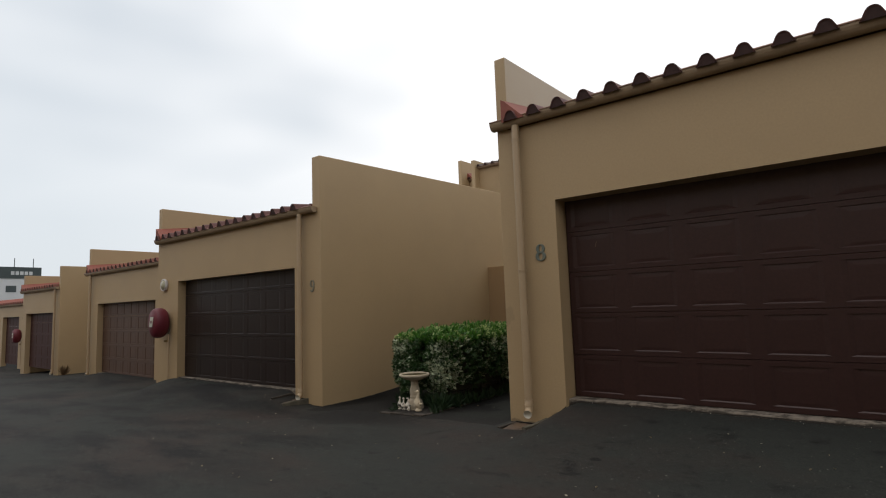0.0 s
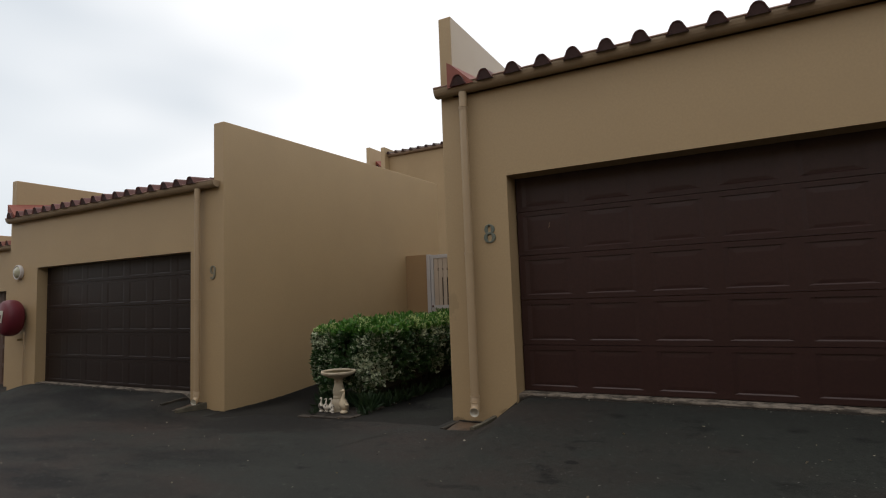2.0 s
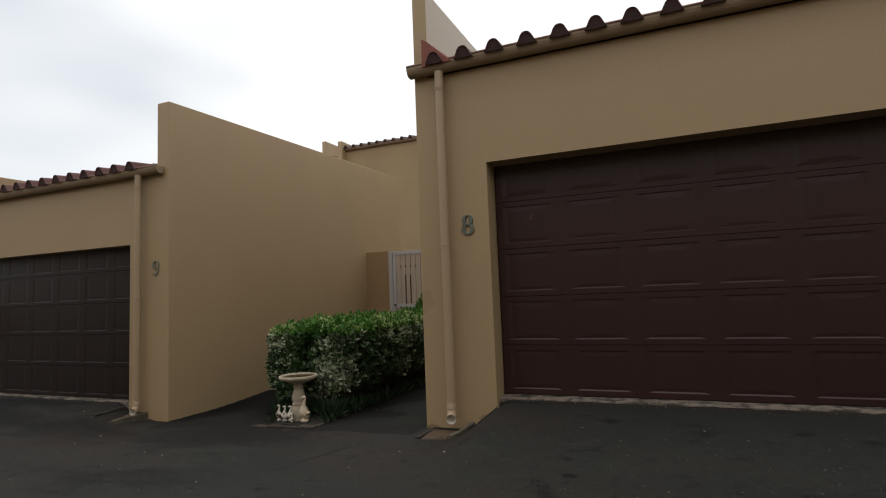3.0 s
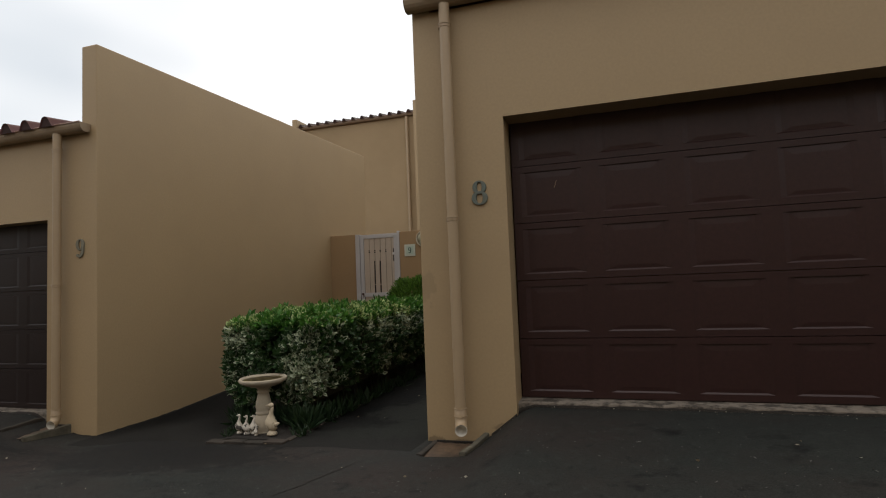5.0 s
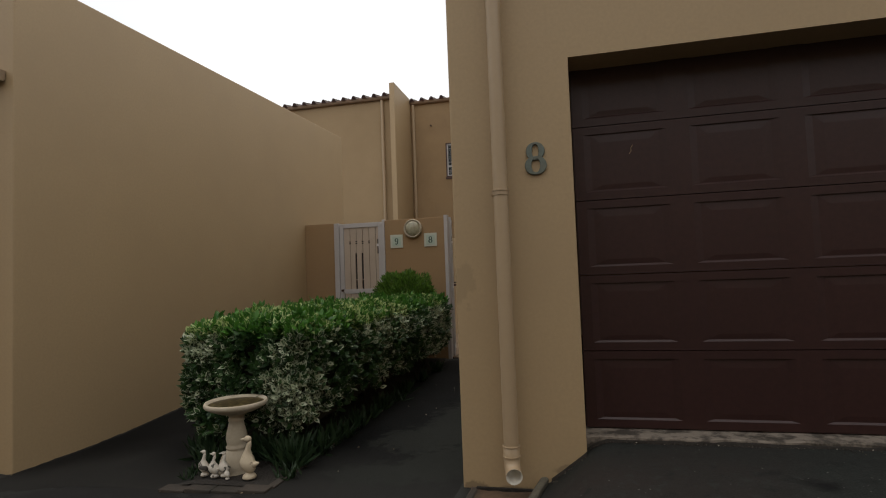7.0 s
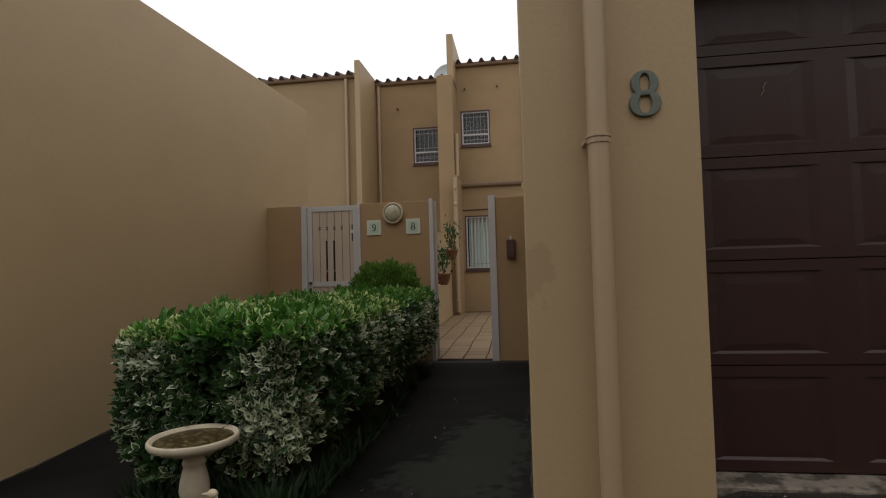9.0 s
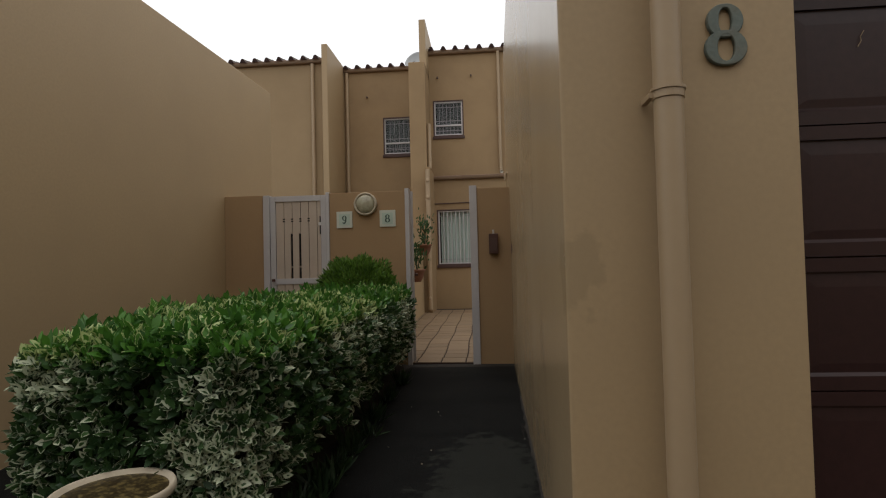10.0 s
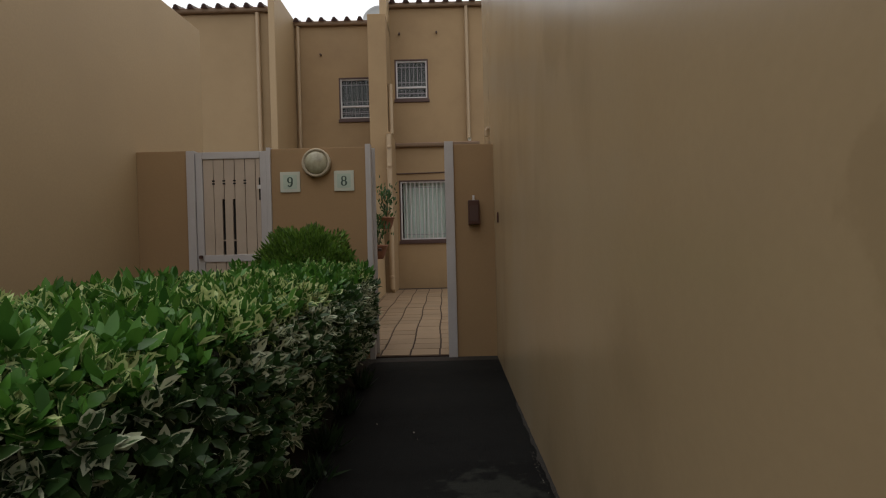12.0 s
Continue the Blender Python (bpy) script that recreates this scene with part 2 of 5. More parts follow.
M_DOOR_RED = material("red_brown_door", (0.060, 0.025, 0.021), 0.55, spread=0.2, grain=24, bump=0.12, blotch=1.6, tint=(0.045, 0.019, 0.016), spec=0.15)
M_SHOE = material("bleached_pipe_paint", (0.66, 0.62, 0.53), 0.5, spread=0.08, grain=30, blotch=9.0, tint=(0.48, 0.42, 0.33))
# mortar of the tile ends, with the shade of the tile mouths in its colour
M_MORTAR = material("mouth_shaded_tile_mortar", (0.048, 0.021, 0.018), 0.85, spread=0.3, grain=40, bump=0.4, blotch=6.0, tint=(0.025, 0.014, 0.012))
M_TILE_RED = material("sun_faded_red_tile", (0.175, 0.052, 0.030), 0.7, spread=0.2, grain=40, bump=0.3, blotch=2.0, tint=(0.09, 0.032, 0.022), each=0.2)
M_TILE_GREY = material("weathered_grey_tile", (0.105, 0.075, 0.06), 0.85, spread=0.25, grain=40, bump=0.3, blotch=2.5, tint=(0.07, 0.055, 0.05), each=0.2)
M_FLASH = material("red_painted_flashing", (0.225, 0.058, 0.036), 0.6, spread=0.1, grain=30, blotch=2.5)
M_DOOR = material("dark_brown_door", (0.0358, 0.0148, 0.0129), 0.42, spread=0.30, grain=34, bump=0.22, blotch=1.6, tint=(0.027, 0.0115, 0.0102), spec=0.38)
M_DOOR_BLACK = material("black_brown_door", (0.019, 0.0115, 0.0105), 0.42, spread=0.14, grain=24, bump=0.12, blotch=1.2, tint=(0.013, 0.009, 0.0085), blotch_amount=0.7, spec=0.28)
M_DOOR_PALE = material("faded_brown_door", (0.088, 0.045, 0.028), 0.55, spread=0.15, grain=24, bump=0.12, blotch=1.6)
M_CONCRETE = material("grey_concrete", (0.20, 0.165, 0.13), 0.9, spread=0.25, grain=45, bump=0.8, depth=0.008, blotch=9.0, tint=(0.045, 0.036, 0.026), blotch_amount=1.0, edge=(0.45, 0.58))
M_WHITE = material("lilac_white_paint", (0.47, 0.445, 0.44), 0.5, spread=0.05, grain=25, blotch=2.5, tint=(0.42, 0.38, 0.37))
M_CREAMSLAT = material("cream_slat_paint", (0.47, 0.38, 0.30), 0.55, spread=0.06, grain=25, blotch=3.0)
M_STONE = material("weathered_cast_stone", (0.45, 0.385, 0.285), 0.85, spread=0.12, grain=70, bump=0.35, blotch=7.0, tint=(0.33, 0.27, 0.19), blotch_amount=0.7)
M_MOSS = material("mossy_basin_water", (0.030, 0.021, 0.009), 0.35, spread=0.7, grain=60, bump=0.3, blotch=42.0, tint=(0.135, 0.10, 0.038), blotch_amount=0.9, spec=0.2, edge=(0.47, 0.60))
M_STATUE = material("white_painted_stone", (0.56, 0.51, 0.43), 0.75, spread=0.1, grain=60, bump=0.25, blotch=17.0, tint=(0.035, 0.03, 0.024), blotch_amount=0.95, edge=(0.53, 0.585))
M_GOOSE = material("cream_painted_stone", (0.52, 0.43, 0.30), 0.75, spread=0.1, grain=60, bump=0.25, blotch=13.0, tint=(0.11, 0.08, 0.05), blotch_amount=0.8, edge=(0.58, 0.64))
M_BRONZE = material("verdigris_metal", (0.125, 0.150, 0.128), 0.55, metal=0.1, spread=0.3, grain=90, bump=0.2, blotch=12.0, tint=(0.16, 0.13, 0.08))
M_BRONZE_DULL = material("dulled_verdigris_metal", (0.20, 0.185, 0.135), 0.6, metal=0.1, spread=0.3, grain=90, bump=0.2, blotch=12.0, tint=(0.14, 0.12, 0.08))
M_SOIL = material("brown_garden_soil", (0.016, 0.0125, 0.009), 0.95, spread=0.5, grain=60, bump=0.9, depth=0.012, blotch=5.0, tint=(0.022, 0.015, 0.010))
M_KERB = material("mossy_concrete_kerb", (0.044, 0.033, 0.024), 0.9, spread=0.3, grain=50, bump=0.6, depth=0.005, blotch=5.0, tint=(0.014, 0.013, 0.009), blotch_amount=0.9)
M_PATIO = material("cream_patio_tile", (0.240, 0.166, 0.101), 0.5, spread=0.1, grain=35, bump=0.12, blotch=3.0, tint=(0.18, 0.123, 0.072), each=0.12)
M_GROUT = material("dark_brown_grout", (0.035, 0.018, 0.012), 0.9, spread=0.2, grain=60)
M_TERRA = material("terracotta", (0.19, 0.082, 0.043), 0.75, spread=0.12, grain=40, blotch=8.0)
M_SILL = material("red_brown_sill", (0.070, 0.034, 0.026), 0.6, spread=0.15, grain=40)
M_STEEL = material("cream_window_paint", (0.60, 0.57, 0.56), 0.45, spread=0.04, grain=25)
M_CURTAIN = material("pale_curtain_cloth", (0.60, 0.66, 0.60), 0.9, spread=0.05, grain=80, blotch=3.0)
M_RED = material("red_vinyl_cover", (0.125, 0.010, 0.021), 0.5, spread=0.12, grain=18, bump=0.3, depth=0.01, blotch=3.0)
M_PLATE = material("glazed_white_plate", (0.53, 0.54, 0.46), 0.3, spread=0.06, grain=18, blotch=9.0, tint=(0.50, 0.54, 0.46))
M_INK = material("dark_green_glaze", (0.05, 0.085, 0.07), 0.3)
M_GLOBE = material("cloudy_lamp_glass", (0.42, 0.40, 0.29), 0.25, spread=0.25, grain=14, blotch=11.0, tint=(0.25, 0.21, 0.13), blotch_amount=0.9)
M_BROWNBOX = material("dark_red_brown_metal", (0.060, 0.021, 0.014), 0.4, spread=0.1)
M_BRASS = material("dull_brass", (0.30, 0.21, 0.09), 0.4, metal=0.8)
M_PANE = bpy.data.materials.new("window_glass")
M_PANE.use_nodes = True
g_nodes, g_links = M_PANE.node_tree.nodes, M_PANE.node_tree.links
g_clear, g_gloss, g_mix = g_nodes.new("ShaderNodeBsdfTransparent"), g_nodes.new("ShaderNodeBsdfGlossy"), g_nodes.new("ShaderNodeMixShader")
g_clear.inputs["Color"].default_value, g_gloss.inputs["Roughness"].default_value, g_mix.inputs["Fac"].default_value = (0.93, 0.95, 0.95, 1), 0.03, 0.02
g_links.new(g_clear.outputs["BSDF"], g_mix.inputs[1])
g_links.new(g_gloss.outputs["BSDF"], g_mix.inputs[2])
g_links.new(g_mix.outputs["Shader"], g_nodes["Material Output"].inputs["Surface"])
M_STEM_CORE = material("dark_stem_and_core", (0.034, 0.032, 0.018), 0.95, spread=0.5, grain=40, bump=0.8, depth=0.02)
M_FARWHITE = material("pale_far_render", (0.55, 0.56, 0.56), 0.8, spread=0.05, grain=2, blotch=0.2)
M_FARDARK = material("dark_far_cladding", (0.045, 0.06, 0.06), 0.6, spread=0.2, grain=1)


def leaf_material(name, green, cream, fresh):
    """Leaves: green heart and cream rim by the leaf's own coordinates, each leaf a shade of its own; light shines through a little."""
    m = bpy.data.materials.new(name)
    m.use_nodes = True
    n, l = m.node_tree.nodes, m.node_tree.links
    b, out = n["Principled BSDF"], n["Material Output"]
    b.inputs["Roughness"].default_value = 0.42
    b.inputs["Specular IOR Level"].default_value = 0.35
    uv, sep, geo = n.new("ShaderNodeUVMap"), n.new("ShaderNodeSeparateXYZ"), n.new("ShaderNodeNewGeometry")
    l.new(uv.outputs["UV"], sep.inputs["Vector"])
    body = n.new("ShaderNodeMix")
    body.data_type = "RGBA"
    body.inputs["A"].default_value, body.inputs["B"].default_value = (*green, 1), (*fresh, 1)
    l.new(geo.outputs["Random Per Island"], body.inputs["Factor"])
    add = n.new("ShaderNodeMath")
    add.operation = "ADD"
    l.new(sep.outputs["X"], add.inputs[0])
    l.new(sep.outputs["Y"], add.inputs[1])
    ragged, swing = n.new("ShaderNodeTexNoise"), n.new("ShaderNodeMath")
    ragged.inputs["Scale"].default_value, ragged.inputs["Detail"].default_value = 75.0, 2.0
    l.new(geo.outputs["Position"], ragged.inputs["Vector"])
    swing.operation = "MULTIPLY_ADD"
    swing.inputs[1].default_value = 1.1
    l.new(ragged.outputs["Fac"], swing.inputs[0])
    l.new(add.outputs["Value"], swing.inputs[2])
    rim = n.new("ShaderNodeMapRange")
    rim.inputs["From Min"].default_value, rim.inputs["From Max"].default_value = 1.68, 1.84
    l.new(swing.outputs["Value"], rim.inputs["Value"])
    mix = n.new("ShaderNodeMix")
    mix.data_type = "RGBA"
    mix.inputs["B"].default_value = (*cream, 1)
    l.new(rim.outputs["Result"], mix.inputs["Factor"])
    l.new(body.outputs["Result"], mix.inputs["A"])
    l.new(mix.outputs["Result"], b.inputs["Base Color"])
    tr, blend = n.new("ShaderNodeBsdfTranslucent"), n.new("ShaderNodeMixShader")
    l.new(mix.outputs["Result"], tr.inputs["Color"])
    blend.inputs["Fac"].default_value = 0.28
    l.new(b.outputs["BSDF"], blend.inputs[1])
    l.new(tr.outputs["BSDF"], blend.inputs[2])
    l.new(blend.outputs["Shader"], out.inputs["Surface"])
    return m


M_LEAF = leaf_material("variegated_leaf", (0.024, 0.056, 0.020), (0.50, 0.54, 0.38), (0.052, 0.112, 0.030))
# fresh top growth, brightened further by light from above put into its colour
M_LEAF_TOP = leaf_material("fresh_toplit_leaf", (0.032, 0.105, 0.018), (0.52, 0.60, 0.27), (0.090, 0.235, 0.031))
M_BLADE = leaf_material("strap_leaf", (0.020, 0.038, 0.018), (0.2, 0.25, 0.1), (0.036, 0.066, 0.026))
# near-black; also stands in for unlit gaps and rooms
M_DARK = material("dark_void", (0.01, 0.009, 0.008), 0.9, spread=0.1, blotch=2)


# ---- building helpers ----
def part(name, bm, mat, parent=None, label="", smooth=False):
    me = bpy.data.meshes.new(name)
    bm.normal_update()
    bm.to_mesh(me)
    bm.free()
    if smooth:
        for p in me.polygons:
            p.use_smooth = True
    me.materials.append(mat)
    ob = new(name, me)
    if parent is not None:
        ob.parent = parent
    if label:
        tagged(ob, label)
    return ob


def add_box(bm, x0, x1, y0, y1, z0, z1, bevel=0.0):
    vs = [bm.verts.new((x, y, z)) for z in (z0, z1) for y in (y0, y1) for x in (x0, x1)]
    fs = [bm.faces.new([vs[i] for i in f]) for f in ((0, 2, 3, 1), (4, 5, 7, 6), (0, 1, 5, 4), (2, 6, 7, 3), (0, 4, 6, 2), (1, 3, 7, 5))]
    if bevel:
        es = {e for f in fs for e in f.edges}
        bmesh.ops.bevel(bm, geom=list(es), offset=bevel, segments=2, affect="EDGES", profile=0.7)
    return bm


def box(name, x0, x1, y0, y1, z0, z1, mat, parent=None, bevel=0.0, label=""):
    return part(name, add_box(bmesh.new(), x0, x1, y0, y1, z0, z1, bevel), mat, parent, label)


def lathe(bm, rows, sides=24, at=(0, 0, 0), cap=True):
    """A turned body from (radius, height) rows."""
    rings = []
    for r, z in rows:
        rings.append([bm.verts.new((at[0] + r * math.cos(a), at[1] + r * math.sin(a), at[2] + z)) for a in (2 * math.pi * k / sides for k in range(sides))])
    for a, b in zip(rings, rings[1:]):
        for k in range(sides):
            bm.faces.new((a[k], a[(k + 1) % sides], b[(k + 1) % sides], b[k]))
    if cap:
        bm.faces.new(list(reversed(rings[0])))
        bm.faces.new(rings[-1])
    return bm


def tube(bm, points, radius, sides=12, cap=True):
    """A round bar along points."""
    pts = [Vector(p) for p in points]
    rings = []
    for k, p in enumerate(pts):
        way = (pts[min(k + 1, len(pts) - 1)] - pts[max(k - 1, 0)]).normalized()
        side = way.orthogonal().normalized() if k == 0 else (side - way * side.dot(way)).normalized()
        up = way.cross(side)
        rings.append([bm.verts.new(p + radius * (side * math.cos(a) + up * math.sin(a))) for a in (2 * math.pi * i / sides for i in range(sides))])
    for a, b in zip(rings, rings[1:]):
        for i in range(sides):
            bm.faces.new((a[i], a[(i + 1) % sides], b[(i + 1) % sides], b[i]))
    if cap:
        bm.faces.new(list(reversed(rings[0])))
        bm.faces.new(rings[-1])
    return bm


def thing(name, label, category, at=(0, 0, 0), group="", kind=""):
    ob = new(name)
    ob.location = at
    ob.empty_display_size = 0.2
    return tagged(ob, label, category, group, kind)


def structure(ob, label, category):
    return tagged(ob, label, category, kind="structure")


# ---- the ground ----
X8, X9, Y8, Y9, GATE_Y = -3.75, -7.46, 6.02, 6.31, 11.275


def smooth(a, b, v):
    v = min(1.0, max(0.0, (v - a) / (b - a)))
    return v * v * (3 - 2 * v)


def ground_z(x, y):
    z = 0.036 * (max(-34.0, min(x, 3.0)) + 3.85)
    z = max(z, -1.05)
    lift = smooth(4.2, 6.1, y) * smooth(-3.36, -2.90, x) * smooth(3.4, 2.4, x)
    z += lift * max(0.0, 0.272 - z)
    lift = smooth(5.0, 6.35, y) * smooth(-8.0, -8.4, x) * smooth(-13.2, -12.4, x)
    z += lift * max(0.0, -0.02 - z)
    lift = smooth(6.2, 7.5, y) * smooth(-15.8, -16.4, x) * smooth(-21.0, -20.2, x)
    z += lift * max(0.0, -0.44 - z)
    z -= 0.085 * smooth(-6.3, -7.3, x) * smooth(-8.1, -7.6, x) * smooth(4.4, 6.0, y) * smooth(9.8, 6.8, y)
    if -7.6 < x < -3.4:
        z += (-0.065 - z) * smooth(7.0, 10.8, y)
    # the hollow of the splash channel
    z -= 0.05 * smooth(-3.69, -3.65, x) * smooth(-3.29, -3.34, x + 0.26 * (6.015 - y)) * smooth(5.64, 5.70, y) * smooth(6.2, 6.1, y)
    if y > 11.5:
        z = -0.5
    return z


def build_ground():
    xs = [-900, -300, -120, -70, -50, -42, -36] + [-32 + 0.5 * k for k in range(40)] + [-12 + 0.2 * k for k in range(41)] + [-3.9 + 0.05 * k for k in range(25)] + [-2.6 + 0.2 * k for k in range(33)] + [4, 5, 7, 10, 20, 50, 150, 400, 900]
    ys = [-900, -300, -100, -40, -20, -12, -8, -6] + [-5 + 0.5 * k for k in range(16)] + [3 + 0.2 * k for k in range(13)] + [5.5 + 0.05 * k for k in range(14)] + [6.2 + 0.2 * k for k in range(26)] + [11.32, 11.5, 11.56, 12, 14, 18, 24, 40, 100, 300, 900]
    bm = bmesh.new()
    grid = [[bm.verts.new((x, y, ground_z(x, y) + 0.006 * noise.noise((x * 0.9, y * 0.9, 0)))) for x in xs] for y in ys]
    for j in range(len(ys) - 1):
        for i in range(len(xs) - 1):
            bm.faces.new((grid[j][i], grid[j][i + 1], grid[j + 1][i + 1], grid[j + 1][i]))
    return part("ground", bm, M_ASPHALT, smooth=True)


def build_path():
    """A strip of asphalt between the garages, shade painted into its colour, with a ragged front seam."""
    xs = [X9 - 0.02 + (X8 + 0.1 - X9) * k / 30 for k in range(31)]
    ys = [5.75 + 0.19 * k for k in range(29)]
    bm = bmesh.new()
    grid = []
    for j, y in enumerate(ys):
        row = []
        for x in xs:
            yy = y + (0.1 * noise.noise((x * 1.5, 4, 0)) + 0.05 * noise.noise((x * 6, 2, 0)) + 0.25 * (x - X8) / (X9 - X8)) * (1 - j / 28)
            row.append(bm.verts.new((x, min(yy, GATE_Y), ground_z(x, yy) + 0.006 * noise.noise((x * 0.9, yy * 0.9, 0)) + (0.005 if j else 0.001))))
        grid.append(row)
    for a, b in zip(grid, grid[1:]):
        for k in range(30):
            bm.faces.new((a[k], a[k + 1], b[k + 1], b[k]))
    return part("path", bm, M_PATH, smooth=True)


structure(build_path(), "asphalt path between the garages, darkened by shade painted into its colour", "path")
structure(build_ground(), "dark worn asphalt driveway with stains and small debris", "asphalt ground")


# ---- garages ----
def front_wall(name, x0, x1, y, thick, z0, z1, door, mat=M_WALL):
    """A wall along x with one door opening (x0, x1, z1)."""
    bm = bmesh.new()
    a, b, top = door
    add_box(bm, x0, a, y, y + thick, z0, z1)
    add_box(bm, b, x1, y, y + thick, z0, z1)
    add_box(bm, a, b, y, y + thick, top, z1)
    bmesh.ops.remove_doubles(bm, verts=bm.verts, dist=0.0005)
    return structure(part(name, bm, mat), "tan painted plaster garage front wall with door opening", "wall")


def side_wall(name, x0, x1, y0, y1, z0, z1, label="tall tan plaster side wall rising above the roof", mat=M_WALL, sharp=(), z_far=None, skew=0.0):
    bm = add_box(bmesh.new(), x0, x1, y0, y1, z0, z1)
    inner = {(x0, y0), (x1, y0)} - set(sharp)
    edges = [e for e in bm.edges if all(v.co.z > z1 - 1e-4 for v in e.verts) or all((v.co.x, v.co.y) in inner or min(abs(v.co.x - p[0]) + abs(v.co.y - p[1]) for p in inner) < 1e-4 for v in e.verts)]
    bmesh.ops.bevel(bm, geom=edges, offset=0.014, segments=3, affect="EDGES", profile=0.6)
    if z_far is not None:
        for v in bm.verts:
            if v.co.z > z1 - 0.1:
                v.co.z += (z_far - z1) * (v.co.y - y0) / (y1 - y0)
    for v in bm.verts:
        v.co.x += skew * (v.co.y - y0)
    ob = part(name, bm, mat)
    # the front keeps the plain paint; the other faces carry the sheen tint
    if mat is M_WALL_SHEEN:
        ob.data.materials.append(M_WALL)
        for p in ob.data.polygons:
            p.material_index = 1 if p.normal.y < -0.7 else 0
    return structure(ob, label, "wall")


def door_panel_mesh(w, h, deep=1.0):
    """A raised field with sloping edges, sitting in a recess; its face looks to -y."""
    bm = bmesh.new()
    rings = []
    for side, low, high, y in ((0.0, 0.0, 0.0, 0.0), (0.085 * w, 0.011, 0.001, 0.010), (0.095 * w, 0.014, 0.006, 0.010), (0.20 * w, 0.042, 0.052, 0.007)):
        rings.append([bm.verts.new(p) for p in ((side, y * deep, low), (w - side, y * deep, low), (w - side, y * deep, h - high), (side, y * deep, h - high))])
    for a, b in zip(rings, rings[1:]):
        for k in range(4):
            bm.faces.new((a[k], a[(k + 1) % 4], b[(k + 1) % 4], b[k]))
    bm.faces.new(rings[-1])
    me = bpy.data.meshes.new("door_panel")
    bm.normal_update()
    bm.to_mesh(me)
    bm.free()
    return me


def garage_door(label, x0, x1, y, z0, rows, cols, height, mat, deep=1.0):
    ob = thing("garage_door", label, "garage door", (x0, y, z0), "garage doors")
    wide = (x1 - x0) / cols
    inset_x, inset_z = wide * 0.105, height * 0.11
    pw, ph = wide - 2 * inset_x, height - 2 * inset_z
    panel = door_panel_mesh(pw, ph, deep)
    panel.materials.append(mat)
    for r in range(rows):
        bm = bmesh.new()
        z = r * height
        xs = [0.0]
        for c in range(cols):
            xs += [c * wide + inset_x, c * wide + wide - inset_x]
        xs.append(x1 - x0)
        lo, hi = z + 0.0025, z + height - 0.0025
        front = 0.0
        for k in range(0, len(xs), 2):
            add_box(bm, xs[k], xs[k + 1], front, 0.045, lo, hi)
        for c in range(cols):
            add_box(bm, xs[2 * c + 1], xs[2 * c + 2], front, 0.045, lo, z + inset_z)
            add_box(bm, xs[2 * c + 1], xs[2 * c + 2], front, 0.045, z + height - inset_z, hi)
            add_box(bm, xs[2 * c + 1], xs[2 * c + 2], 0.02, 0.04, z + inset_z, z + height - inset_z)
        bmesh.ops.remove_doubles(bm, verts=bm.verts, dist=0.0004)
        sec = part("door_section", bm, mat, ob)
        for c in range(cols):
            p = new("door_panel", panel)
            p.parent = sec
            p.location = (xs[2 * c + 1], 0.0, z + inset_z)
    return ob


def tile_mesh(wide, tall, length, mat):
    """A steep-sided roll tile along y, its near end stopped with mortar."""
    bm = bmesh.new()
    prof = [(-0.5, 0.0), (-0.44, 0.16), (-0.36, 0.42), (-0.27, 0.74), (-0.17, 0.93), (-0.06, 1.0), (0.06, 1.0), (0.17, 0.93), (0.27, 0.74), (0.36, 0.42), (0.44, 0.16), (0.5, 0.0)]
    a, b, c = [[bm.verts.new((u * wide * k, y, v * tall * k)) for u, v in prof] for y, k in ((0.0, 1.0), (length, 0.93), (0.012, 0.86))]
    for k in range(len(prof) - 1):
        bm.faces.new((a[k], b[k], b[k + 1], a[k + 1]))
        bm.faces.new((a[k + 1], c[k + 1], c[k], a[k]))
    bm.faces.new(list(reversed(c))).material_index = 1
    bmesh.ops.recalc_face_normals(bm, faces=bm.faces)
    me = bpy.data.meshes.new("roof_tile")
    bm.normal_update()
    bm.to_mesh(me)
    bm.free()
    me.materials.append(mat)
    me.materials.append(M_MORTAR)
    return me


TILE = tile_mesh(0.185, 0.105, 0.42, M_TILE)
TILE_RED = tile_mesh(0.185, 0.105, 0.42, M_TILE_RED)
TILE_GREY = tile_mesh(0.17, 0.10, 0.42, M_TILE_GREY)


